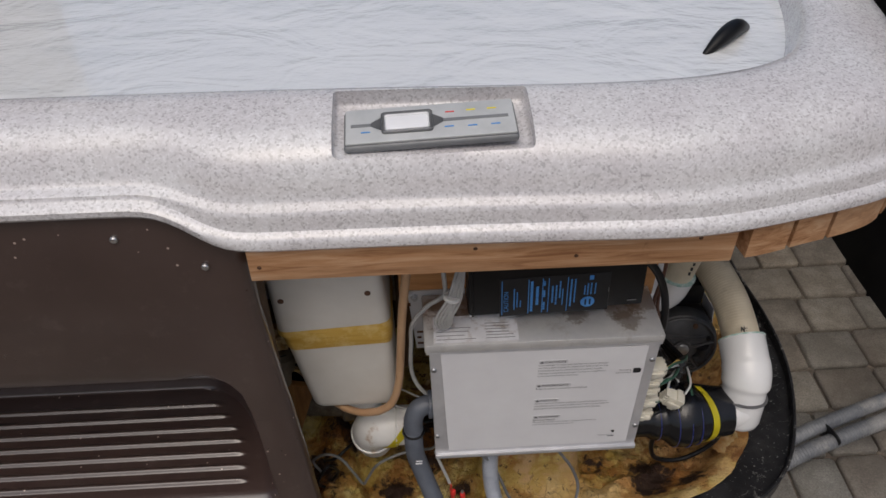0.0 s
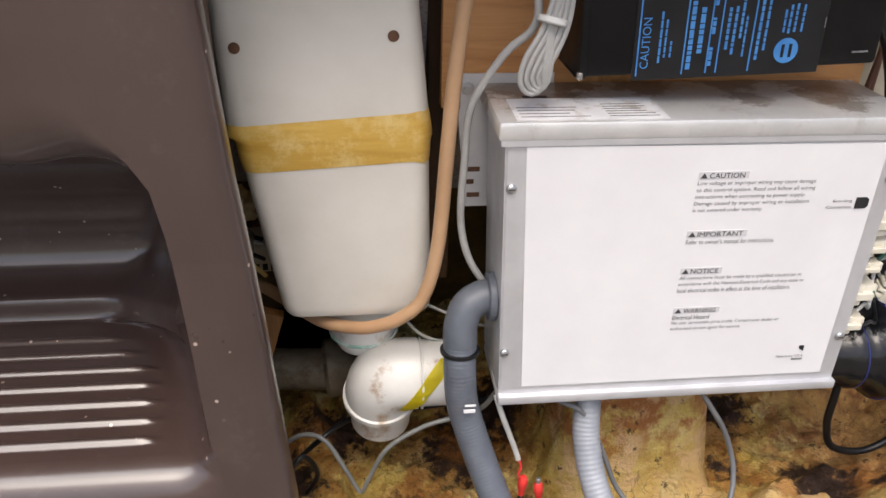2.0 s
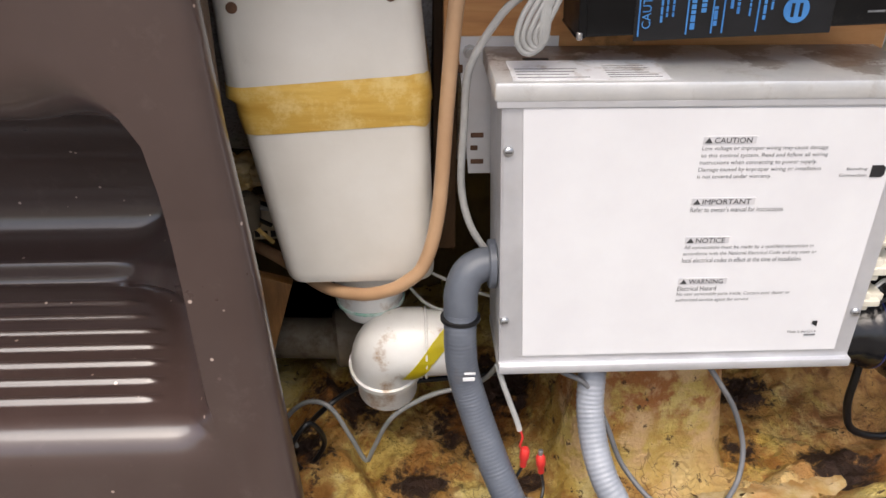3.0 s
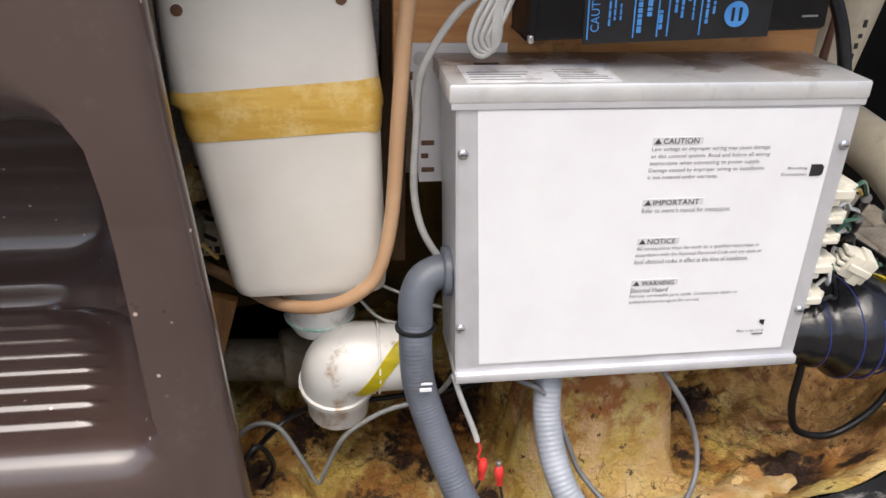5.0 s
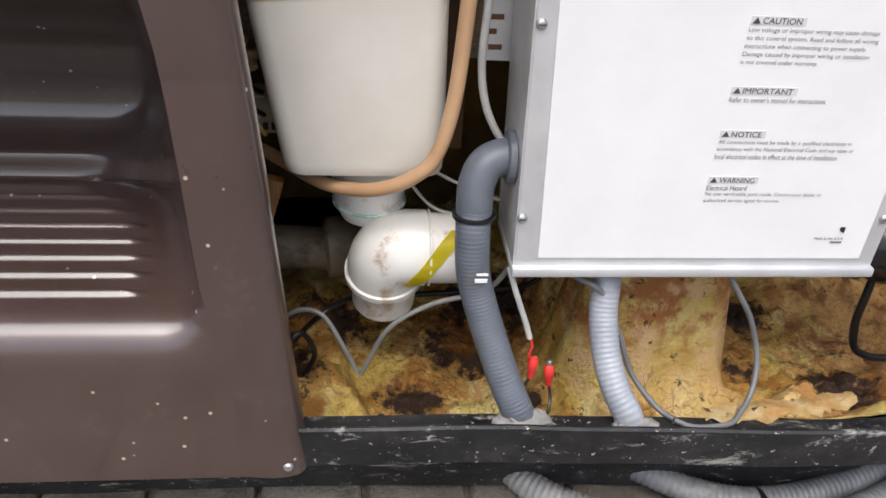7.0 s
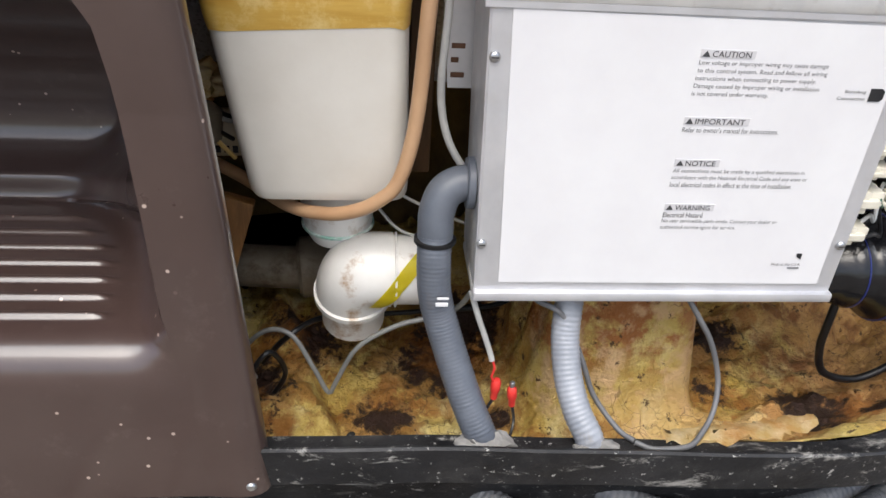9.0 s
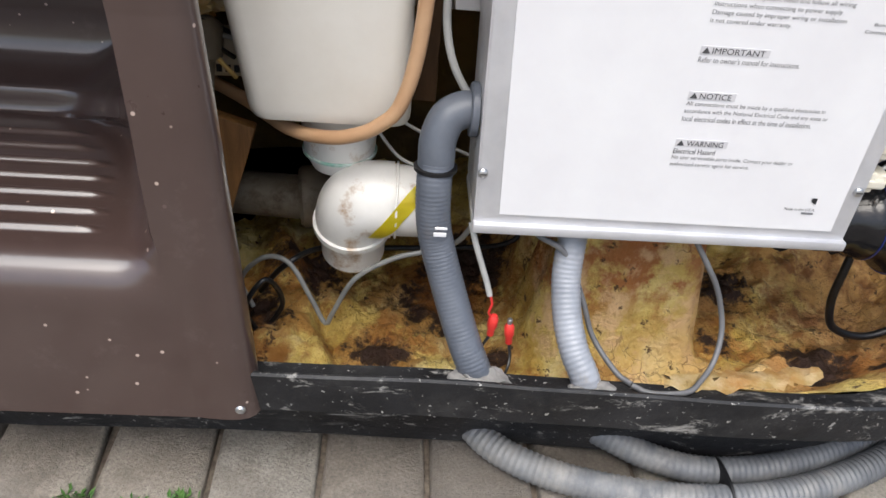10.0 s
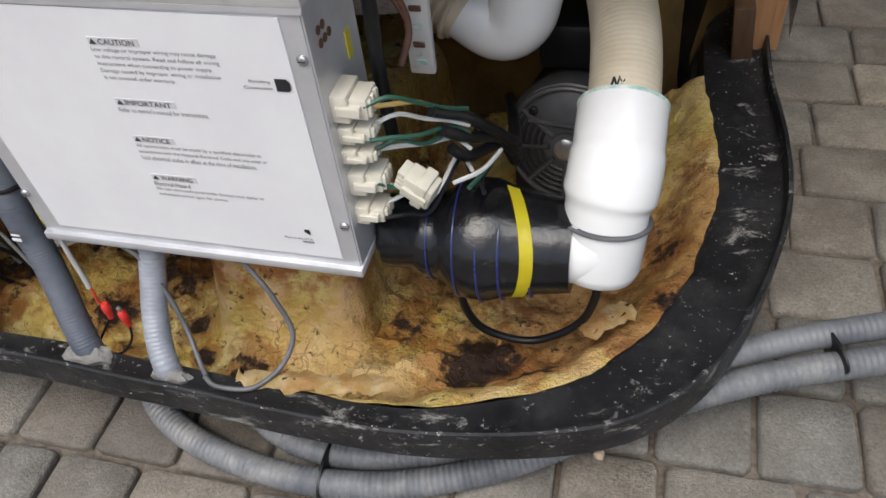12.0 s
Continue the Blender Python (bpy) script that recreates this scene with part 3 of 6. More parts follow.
tagged(part("water", bm, WATER, smooth=False), "clear rippled tub water reflecting a pale sky", "water", kind="structure")

# ---- topside display ----
panel = thing("topside_keypad", (0.0, 0.02, 0.846), "grey topside keypad with a pale screen in the recess", "keypad")
tilt = Matrix.Translation((0.0, 0.014, 0.8525)) @ Euler((radians(10), radians(-2.5), radians(0.5))).to_matrix().to_4x4()


def on_panel(bm):
    bmesh.ops.transform(bm, matrix=tilt, verts=bm.verts)
    return bm


part("base", on_panel(block(-0.094, 0.094, -0.030, 0.028, -0.006, 0.004, 0.004, 3)), DISPLAY_EDGE, panel)
plate = part("face_plate", on_panel(block(-0.092, 0.092, -0.027, 0.027, 0.0035, 0.007, 0.002)), DISPLAY, panel)
part("screen_surround", on_panel(block(-0.053, 0.003, -0.016, 0.016, 0.006, 0.0080, 0.004, 3)), DISPLAY_EDGE, panel)
part("screen", on_panel(block(-0.049, -0.001, -0.012, 0.012, 0.007, 0.0088, 0.003, 3)), LCD, panel, "pale blank screen")
for x0, x1, w in ((-0.086, -0.062, 0.0025), (0.012, 0.085, 0.0025)):
    part("stripe", on_panel(block(x0, x1, -w, w, 0.006, 0.0076, 0.0006, 1)), DISPLAY_EDGE, panel)
for x0, x1 in ((-0.064, -0.05), (0.0, 0.014)):
    bm = bmesh.new()
    a = 0.003 if x0 < -0.01 else 0.012
    b = 0.012 if x0 < -0.01 else 0.003
    vs = [bm.verts.new(v) for v in ((x0, -a, 0.0077), (x1, -b, 0.0077), (x1, b, 0.0077), (x0, a, 0.0077))]
    bm.faces.new(vs)
    bmesh.ops.solidify(bm, geom=list(bm.faces), thickness=0.001)
    part("stripe", on_panel(bm), DISPLAY_EDGE, panel, smooth=False)
for x, y, mt in ((-0.07, -0.011, BLUE_INK), (0.022, 0.012, RED), (0.045, 0.013, YELLOW), (0.068, 0.013, YELLOW), (0.02, -0.011, BLUE_INK), (0.045, -0.012, BLUE_INK), (0.07, -0.012, BLUE_INK)):
    part("button_mark", on_panel(block(x - 0.005, x + 0.005, y - 0.0008, y + 0.0008, 0.0068, 0.0075, 0, bm=None)), mt, panel, smooth=False)

# ---- timber rail below the lip ----
rail = thing("timber_rail", (0.06, -0.045, 0.705), "pale pine rail nailed below the tub lip", "timber rail")
bm = block(-0.208, 0.3430, -0.0625, -0.02, 0.703, 0.766, 0.002)
part("board", bm, RAIL_WOOD, rail)
bm = block(-0.2075, -0.200, -0.059, 0.02, 0.705, 0.765, 0.002)
part("return_board", bm, RAIL_WOOD, rail)
for x, z in ((-0.196, 0.724), (0.045, 0.739), (0.300, 0.741), (0.16, 0.722)):
    part("nail_head", turned([(0.0022, 0), (0.0026, 0.0006), (0.0015, 0.0012)], (x, -0.0624, z), (0, -1, 0), 10), RUST, rail)
front_right = [(p, n) for p, n in LOOP if p.x > 0.345 and p.y < 1.0]
ring = smooth_path([p + n * (0.024 + 0.010 * step01(0.34, 0.46, p.x)) for p, n in front_right], 0.01)
cuts = [0.0, 0.062, 0.118, 0.21, 0.30, 0.39, 0.48, 0.58, 0.70, 0.82, 0.94]
runs = [0.0]
for a, b in zip(ring, ring[1:]):
    runs.append(runs[-1] + (b - a).length)
for s0, s1 in zip(cuts, cuts[1:]):
    pts = [q for q, r in zip(ring, runs) if s0 + 0.0015 <= r <= s1 - 0.001]
    if len(pts) < 3:
        continue
    rows = []
    for i, q in enumerate(pts):
        t = (pts[min(i + 1, len(pts) - 1)] - pts[max(i - 1, 0)]).normalized()
        n = Vector((-t.y, t.x, 0))
        rows.append([q + Vector((0, 0, 0.705)), q + Vector((0, 0, 0.766)), q + n * 0.035 + Vector((0, 0, 0.766)), q + n * 0.035 + Vector((0, 0, 0.705))])
    bm = sheet(rows, False, True)
    bm.faces.new([v for v in list(bm.verts)[:4]])
    bm.faces.new([v for v in list(bm.verts)[-4:]])
    part("curved_block", bm, RAIL_WOOD, rail)

# underside that closes the cabinet above
bm = bmesh.new()
bm.faces.new([bm.verts.new((p + n * 0.045) + Vector((0, 0, 0.778))) for p, n in LOOP])
bmesh.ops.solidify(bm, geom=list(bm.faces), thickness=0.004)
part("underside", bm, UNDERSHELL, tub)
# unseen brown side panels, added to shut daylight out beyond the open corner
closed = [(p, n) for p, n in LOOP if p.x < -1.0 or p.y > 0.66]
first = next(i for i, (p, n) in enumerate(closed) if p.x > 0.5)
closed = closed[first:] + closed[:first]
bm = sheet([[p + n * d + Vector((0, 0, z)) for d, z in ((0.012, 0.10), (0.014, 0.30), (0.018, 0.55), (0.022, 0.776))] for p, n in closed])
bmesh.ops.solidify(bm, geom=list(bm.faces), thickness=0.004)
part("unseen_side_panel", bm, BROWN, tub, "unseen brown panel added to keep light out of the cabinet")
# foam-backed bowl behind the equipment
rows = []
for i in range(61):
    x = -0.8 + i * 0.025
    row = []
    for k in range(25):
        v = k / 24
        z = 0.03 + 0.745 * v
        y = 0.50 - 0.24 * step01(0.15, 0.95, v) + 0.25 * step01(0.45, 0.72, x) + wob(x, 0, z, 7, 0.035) + wob(x, 3, z, 22, 0.012)
        row.append((x, y, z))
    rows.append(row)
part("bowl_back", sheet(rows), UNDERSHELL, tub, "sprayed insulation toned brown for the shade behind the equipment")

# ---- base pan ----
pan = thing("base_pan", (-0.3, 0.95, 0.0), "scuffed black moulded base pan with cement splashes", "base pan")
PAN = [(0.0, 0.1420), (0.002, 0.1440), (0.005, 0.1430), (0.0065, 0.1300), (0.011, 0.1265), (0.034, 0.1255), (0.039, 0.118), (0.044, 0.06), (0.052, 0.030), (0.16, 0.022),
       (0.16, 0.012), (0.062, 0.004), (0.055, 0.010), (0.045, 0.085), (0.034, 0.0970), (0.006, 0.0975), (0.001, 0.101)]


def pan_tuck(p):
    """The pan runs straighter than the lip along the open side."""
    return -0.046 * step01(0.24, 0.60, p.y) * step01(1.7, 1.2, p.y) if p.x > 0.4 else 0.0


def pan_point(p, n, d, z):
    grow = 1 + 1.05 * step01(0.33, 0.62, p.x) * step01(0.010, 0.034, d)
    j = Vector((wob(p.x, p.y, z, 9, 0.0025), wob(p.y, p.x, z, 9, 0.0025), wob(p.x, p.y, 5, 6, 0.002)))
    lift = 0.006 * step01(0.45, 0.7, p.x) if d < 0.006 and z > 0.14 else 0.0
    return p + n * d * grow + j + Vector((pan_tuck(p), 0, z + lift))


rows = [[pan_point(p, n, d, z) for d, z in PAN] for p, n in LOOP]
part("rim", sheet(rows, True, True), make_pan(), pan)
bm = bmesh.new()
bm.faces.new([bm.verts.new((p + n * 0.12) + Vector((0, 0, 0.018))) for p, n in LOOP])
bmesh.ops.solidify(bm, geom=list(bm.faces), thickness=0.008)
part("tray", bm, BLACK_BOX, pan)

# ---- insulation foam on the pan ----
INNER = [(p + Vector((pan_tuck(p), 0, 0)) + n * (0.054 + (0.0365 * (1 + 1.05 * step01(0.33, 0.62, p.x)) - 0.054) * step01(0.12, 0.24, p.x) + step01(0.12, 0.30, p.x) * (wob(p.x, p.y, 2, 13, 0.006) + wob(p.x, p.y, 6, 60, 0.003)))) for p, n in LOOP if p.y < 1.2 and p.x > -0.6]


FINE = smooth_path(INNER, 0.004)
EDGE = np.array([(q.x, q.y) for q in FINE])


def edge_gap(x, y):
    return float(np.hypot(EDGE[:, 0] - x, EDGE[:, 1] - y).min())


def foam_z(x, y):
    g = edge_gap(x, y)
    z = 0.034 + 0.010 * noise.fractal(Vector((x * 9, y * 9, 1.3)), 1.0, 2.0, 4)
    z += 0.010 * noise.fractal(Vector((x * 34, y * 34, 4.1)), 0.6, 2.0, 5)
    # climbs to the rim round the right-hand corner
    side = step01(0.22, 0.40, x)
    # the upright lump under the control box
    wx = step01(0.070, 0.105, x + wob(x, y, 0, 30, 0.012)) * step01(0.268, 0.243, x + wob(y, x, 2, 30, 0.01))
    wy = step01(0.050, 0.105, y + wob(x, 0, 7, 22, 0.025))
    flare = step01(0.0, 0.16, x) * step01(0.34, 0.20, x) * step01(-0.02, 0.09, y) * 0.035
    z += 0.145 * wx * wy + flare
    # ridge running to the corner
    d = abs((y - 0.02) - 0.35 * (x - 0.27))
    z += 0.030 * step01(0.05, 0.0, d) * step01(0.22, 0.28, x) * step01(0.52, 0.36, x)
    z += 0.05 * step01(0.13, 0.30, y) * step01(0.30, 0.42, x) * step01(0.60, 0.5, x)
    z -= 0.012 * step01(0.05, 0.02, math.hypot(x - 0.397, y - 0.06))
    # low hump at the step side
    z += 0.03 * step01(-0.115, -0.135, x + 0.3 * (y - 0.06)) * step01(0.0, 0.05, y) * step01(-0.24, -0.18, x)
    k = max(side * step01(0.095, 0.0, g), step01(0.10, 0.22, x) * step01(0.045, 0.0, g))
    rough = 0.011 * noise.fractal(Vector((x * 30, y * 30, 9.7)), 0.6, 2.0, 4) * step01(0.008, 0.03, g)
    return z + (0.1235 - z) * k + rough * k


def inside(x, y):
    ok = False
    for a, b in zip(INNER, INNER[1:]):
        if (a.y > y) != (b.y > y) and x < a.x + (y - a.y) * (b.x - a.x) / (b.y - a.y):
            ok = not ok
    return ok


NX, NY = 190, 118
rows, keep = [], []
for i in range(NX):
    row, flags = [], []
    for j in range(NY):
        x, y = -0.30 + i * (0.97 / (NX - 1)), -0.060 + j * (0.58 / (NY - 1))
        ok = inside(x, y) and x < 0.9
        if not ok:
            q = FINE[int(np.hypot(EDGE[:, 0] - x, EDGE[:, 1] - y).argmin())]
            x, y = q.x, q.y
        row.append((x, y, foam_z(x, y)))
        flags.append(ok)
    rows.append(row)
    keep.append(flags)
bm = bmesh.new()
vs = [[bm.verts.new(p) for p in row] for row in rows]
for i in range(NX - 1):
    for j in range(NY - 1):
        if keep[i][j] or keep[i + 1][j] or keep[i][j + 1] or keep[i + 1][j + 1]:
            bm.faces.new((vs[i][j], vs[i + 1][j], vs[i + 1][j + 1], vs[i][j + 1]))
bmesh.ops.delete(bm, geom=[v for v in bm.verts if not v.link_faces], context="VERTS")
bmesh.ops.remove_doubles(bm, verts=bm.verts, dist=0.0003)
tagged(part("insulation_foam", bm, FOAM), "stained yellow sprayed foam filling the base pan, its left end painted in shade", "insulation foam", kind="stuff")


def foam_flap(pts, width, name, label):
    path = smooth_path(pts, 0.006)
    rows = []
    for i, q in enumerate(path):
        t = (path[min(i + 1, len(path) - 1)] - path[max(i - 1, 0)]).normalized()
        n = Vector((-t.y, t.x, 0)).normalized()
        k = min(1.0, 2.2 * math.sin(math.pi * (0.05 + 0.9 * i / (len(path) - 1))))
        row = []
        for j in range(7):
            u = j / 6 - 0.5
            o = q + n * (u * width * (0.25 + 0.75 * k) + wob(q.x, q.y, u, 110, 0.008))
            row.append(o + Vector((0, 0, 0.003 * (1 - 4 * u * u) + wob(o.x, o.y, 3, 90, 0.003))))
        rows.append(row)
    bm = sheet(rows)
    bmesh.ops.solidify(bm, geom=list(bm.faces), thickness=0.003)
    tagged(part(name, bm, PALE_FOAM), label, "foam scrap")


foam_flap([(0.180, -0.046, 0.1265), (0.22, -0.044, 0.1265), (0.26, -0.040, 0.127), (0.30, -0.034, 0.1265), (0.335, -0.026, 0.126)], 0.022, "foam_scrap", "torn pale foam scrap lying on the pan rim")
foam_flap([(0.50, 0.062, 0.125), (0.525, 0.085, 0.128), (0.545, 0.10, 0.128)], 0.022, "foam_scrap", "torn pale foam crumb on the corner rim")

# ---- brown step panel ----
step_panel = thing("step_panel", (-0.5, 0.0, 0.1), "dusty brown moulded step panel with a ribbed foot tread", "step panel")
FLAT = [(0.100, -0.080), (0.24, -0.066), (0.43, -0.049), (0.715, -0.044), (0.77, -0.038), (0.81, -0.031)]
POCKET = [(-0.080, 0.100), (-0.0750, 0.15), (-0.0718, 0.203), (-0.0705, 0.2155), (-0.0675, 0.2260), (-0.0620, 0.2350), (-0.0535, 0.2415), (-0.040, 0.2440)]
TREAD_N = 120
for k in range(1, TREAD_N):
    POCKET.append((-0.040 + 0.200 * k / TREAD_N, 0.2440 + 0.003 * k / TREAD_N))
BACK = [(0.160, 0.2470), (0.1630, 0.2500), (0.1650, 0.2560), (0.1662, 0.2640), (0.1678, 0.2695), (0.1715, 0.2722), (0.1800, 0.2738), (0.194, 0.2790), (0.205, 0.2870), (0.2120, 0.3000), (0.2140, 0.318), (0.210, 0.345), (0.198, 0.38), (0.17, 0.42), (0.13, 0.452), (0.07, 0.473), (0.02, 0.484), (-0.015, 0.493), (-0.035, 0.506), (-0.044, 0.524), (-0.047, 0.546)]
POCKET += [(q.y, q.z) for q in smooth_path([Vector((0, y, z)) for y, z in BACK], 0.004)[1:-1]]
POCKET += [(-0.0470, 0.550), (-0.0468, 0.60), (-0.0465, 0.63), (-0.0455, 0.68), (-0.043, 0.73), (-0.038, 0.77), (-0.032, 0.80)]
NP = len(POCKET)
TOP_V = NP - 7


def edge_x(z):
    return table(z, [(0.10, -0.168), (0.144, -0.171), (0.275, -0.183), (0.365, -0.190), (0.437, -0.197), (0.489, -0.202), (0.63, -0.212), (0.72, -0.213), (0.81, -0.214)])


def top_z(x):
    return 0.800 - 0.040 * step01(-0.310, -0.215, x)


# crease where the pocket's side wall leaves the front skin, and where that wall ends inside
CREASE = [(0.10, -0.222), (0.218, -0.224), (0.24, -0.233), (0.275, -0.2395), (0.32, -0.2425), (0.36, -0.2445), (0.41, -0.248), (0.45, -0.2515), (0.485, -0.257), (0.505, -0.268), (0.525, -0.285), (0.55, -0.305), (0.80, -0.305)]
TREAD_END = [(-0.05, -0.290), (-0.02, -0.295), (0.0, -0.298), (0.026, -0.303), (0.05, -0.309), (0.075, -0.319), (0.102, -0.340), (0.128, -0.356), (0.155, -0.368), (0.20, -0.39)]
WALL_END = [(-0.05, -0.272), (0.0, -0.282), (0.05, -0.293), (0.095, -0.308), (0.125, -0.326), (0.145, -0.347), (0.155, -0.370), (0.160, -0.40)]
far_xs = [-1.05, -0.98, -0.92, -0.88, -0.86, -0.84, -0.82, -0.80, -0.77, -0.74, -0.70] + [-0.70 + 0.02 * k for k in range(1, 13)]
IN_COLS = 40
rim_cols = [(-0.040, -0.0012), (-0.028, -0.0020), (-0.016, -0.0012), (-0.009, 0.001), (-0.004, 0.005), (-0.001, 0.011), (0.0, 0.016), (-0.002, 0.024)]
rows = [[] for _ in range(len(far_xs) + IN_COLS + 1 + len(rim_cols))]
for v, (py, pz) in enumerate(POCKET):
    # the flat skin at this share of the height
    on_tread = 7 <= v <= 7 + TREAD_N
    if v <= 7 or v >= TOP_V:
        fz = pz
    elif on_tread:
        fz = 0.2440 + 0.116 * (v - 7) / TREAD_N
    else:
        fz = 0.360 + 0.190 * (v - 7 - TREAD_N) / (TOP_V - 7 - TREAD_N)
    fy = table(fz, FLAT)
    xe = table(fz, CREASE)
    if v <= 7 + TREAD_N:
        xin = table(py, WALL_END)
    else:
        xin = table(pz, [(0.247, -0.40), (0.2725, -0.385), (0.281, -0.372), (0.30, -0.355), (0.36, -0.335), (0.42, -0.325), (0.47, -0.330), (0.50, -0.345), (0.55, -0.36)])
    sharp = step01(0.246, 0.285, fz) * step01(0.53, 0.48, fz)
    line = far_xs + [-0.46 + (xe + 0.46) * (1 - (1 - k / IN_COLS) ** 1.7) for k in range(1, IN_COLS + 1)] + [xe + 0.3 * (edge_x(fz) - 0.040 - xe)]
    for i, x in enumerate(line):
        u = min(1.0, max(0.0, (xe - x) / (xe - xin)))
        w = (u * u * (3 - 2 * u) * (1 - sharp) + (1 - (1 - u) ** 2.1) * sharp) * step01(-0.90, -0.82, x)
        Y = fy + (py - fy) * w
        Z = fz + (pz - fz) * w
        if on_tread:
            along = step01(-0.040, -0.036, py) * step01(0.148, 0.138, py)
            end = table(py, TREAD_END)
            wave = max(0.0, math.cos(2 * math.pi * (py + 0.0205) / 0.0245)) ** 1.3
            Z += 0.0043 * wave * along * step01(end + 0.006, end - 0.010, x) * step01(-0.80, -0.76, x)
        if Z > 0.70:
            Z = 0.70 + (Z - 0.70) * (top_z(x) - 0.70) / (0.802 - 0.70)
        rows[i].append((x, Y, Z))
    for k, (dx, dy) in enumerate(rim_cols):
        X, Z = edge_x(fz) + dx, fz
        if Z > 0.70:
            Z = 0.70 + (Z - 0.70) * (top_z(X) - 0.70) / (0.802 - 0.70)
        rows[len(line) + k].append((X, fy + dy, Z))
bm = sheet(rows)
part("skin", bm, BROWN, step_panel)
for x, y, z in ((-0.184, -0.079, 0.110), (-0.260, -0.0465, 0.714), (-0.352, -0.0415, 0.755)):
    part("screw", turned([(0.0045, -0.002), (0.0045, 0.001), (0.003, 0.0025), (0.0012, 0.0022)], (x, y, z), (0, -1, 0), 14), STEEL, step_panel)
tagged(part("timber_stud", block(-0.236, -0.2175, -0.020, 0.030, 0.03, 0.745, 0.002), DARK_WOOD), "shade-dark timber stud behind the step panel", "timber stud")

# ---- white storage tank ----
tank = thing("filter_tank", (-0.13, 0.12, 0.3), "cream moulded plastic tank banded with yellowed tape", "tank")


def tank_ring(z, grow=0.0):
    x0 = table(z, [(0.30, -0.190), (0.46, -0.213), (0.4801, -0.2150), (0.4802, -0.2215), (0.76, -0.232)]) - grow
    x1 = table(z, [(0.30, -0.054), (0.46, -0.0585), (0.4801, -0.0590), (0.4802, -0.0575), (0.61, -0.070), (0.76, -0.080)]) + grow
    y0 = table(z, [(0.30, 0.066), (0.48, 0.054), (0.76, 0.055)]) - grow
    y1 = 0.172 + grow
    r = 0.016
    pts = []
    for cx, cy, a0 in ((x1 - r, y0 + r, -90), (x1 - r, y1 - r, 0), (x0 + r, y1 - r, 90), (x0 + r, y0 + r, 180)):
        for k in range(7):
            a = radians(a0 + 15 * k)
            pts.append(Vector((cx + r * math.cos(a), cy + r * math.sin(a), z)))
    return pts


def shrink(pts, k, z):
    c = sum(pts, Vector()) / len(pts)
    return [Vector((c.x + (p.x - c.x) * k, c.y + (p.y - c.y) * k, z)) for p in pts]


levels = [0.314, 0.33, 0.36, 0.40, 0.44, 0.476, 0.4801, 0.484, 0.52, 0.58, 0.64, 0.70, 0.765]
rows = [shrink(tank_ring(0.302), 0.04, 0.302), shrink(tank_ring(0.302), 0.90, 0.302), shrink(tank_ring(0.304), 0.965, 0.3035), shrink(tank_ring(0.308), 0.99, 0.3075)] + [tank_ring(z) for z in levels]
part("body", sheet(rows, False, True), TANK_WHITE, tank)
rows = []
for k in range(9):
    rows.append([])
    for i, p in enumerate(tank_ring(0.476, 0.0012)):
        u = step01(-0.22, -0.06, p.x)
        lo = 0.449 + 0.010 * u + wob(p.x, p.y, 0, 25, 0.009) + wob(p.x, p.y, 4, 90, 0.004)
        hi = 0.494 + 0.010 * u + wob(p.x, p.y, 9, 22, 0.008) + wob(p.x, p.y, 5, 110, 0.004)
        z = lo + (hi - lo) * k / 8
        q = tank_ring(z, 0.0006 + 0.0010 * math.sin(math.pi * k / 8))[i]
        rows[-1].append(q)
part("tape_band", sheet(rows, False, True), GLUE, tank, "smeared yellow tape band")
for x, z in ((-0.207, 0.5545), (-0.088, 0.563)):
    yy = table(z, [(0.30, 0.066), (0.48, 0.054), (0.76, 0.055)])
    part("hole", turned([(0.0044, 0.0), (0.0044, 0.0009), (0.0030, 0.0011)], (x, yy, z), (0, -1, 0), 16), RUST, tank)
part("drain_cup", turned([(0.012, 0.0), (0.026, 0.004), (0.033, 0.018), (0.035, 0.045), (0.034, 0.075)], (-0.118, 0.125, 0.229), (0, 0, 1), 28), DIRTY_PVC, tank, "white drain cup smeared with green primer")
part("primer_smear", turned([(0.0336, 0.0), (0.0350, 0.0008), (0.0352, 0.003), (0.0345, 0.0036)], (-0.118, 0.125, 0.247), (0, 0, 1), 28), GREEN, tank)

# ---- board behind, hose ----
tagged(part("plywood_board", block(-0.046, 0.33, 0.0995, 0.1125, 0.490, 0.749, 0.0015), BOARD_WOOD), "orange plywood board behind the equipment", "board")
tagged(part("timber_stud", block(-0.053, -0.030, 0.150, 0.20, 0.29, 0.772, 0.002), DARK_WOOD), "shade-dark timber stud beside the tank", "timber stud")
tagged(part("drain_hose", tube([(-0.022, 0.060, 0.765), (-0.028, 0.048, 0.66), (-0.034, 0.046, 0.603), (-0.041, 0.045, 0.540), (-0.0455, 0.045, 0.480), (-0.052, 0.045, 0.386), (-0.064, 0.045, 0.335), (-0.081, 0.046, 0.315), (-0.10, 0.052, 0.302), (-0.125, 0.062, 0.293), (-0.16, 0.09, 0.285), (-0.21, 0.15, 0.282), (-0.26, 0.20, 0.28)], 0.0062, 14), HOSE), "tan rubber drain hose hanging beside the tank", "hose")

# ---- control box ----
box = thing("control_box", (0.155, 0.05, 0.25), "grey steel spa control box with a white caution label", "control box")
bm = bmesh.new()
fv = [(-0.0075, 0.000, 0.500), (0.3165, 0.000, 0.500), (0.3165, 0.000, 0.2555), (0.0005, 0.000, 0.2555)]
vs = [bm.verts.new(v) for v in fv] + [bm.verts.new((x, 0.086, z)) for x, y, z in fv]
for f in ((0, 1, 2, 3), (4, 5, 6, 7), (0, 1, 5, 4), (1, 2, 6, 5), (2, 3, 7, 6), (3, 0, 4, 7)):
    bm.faces.new([vs[k] for k in f])
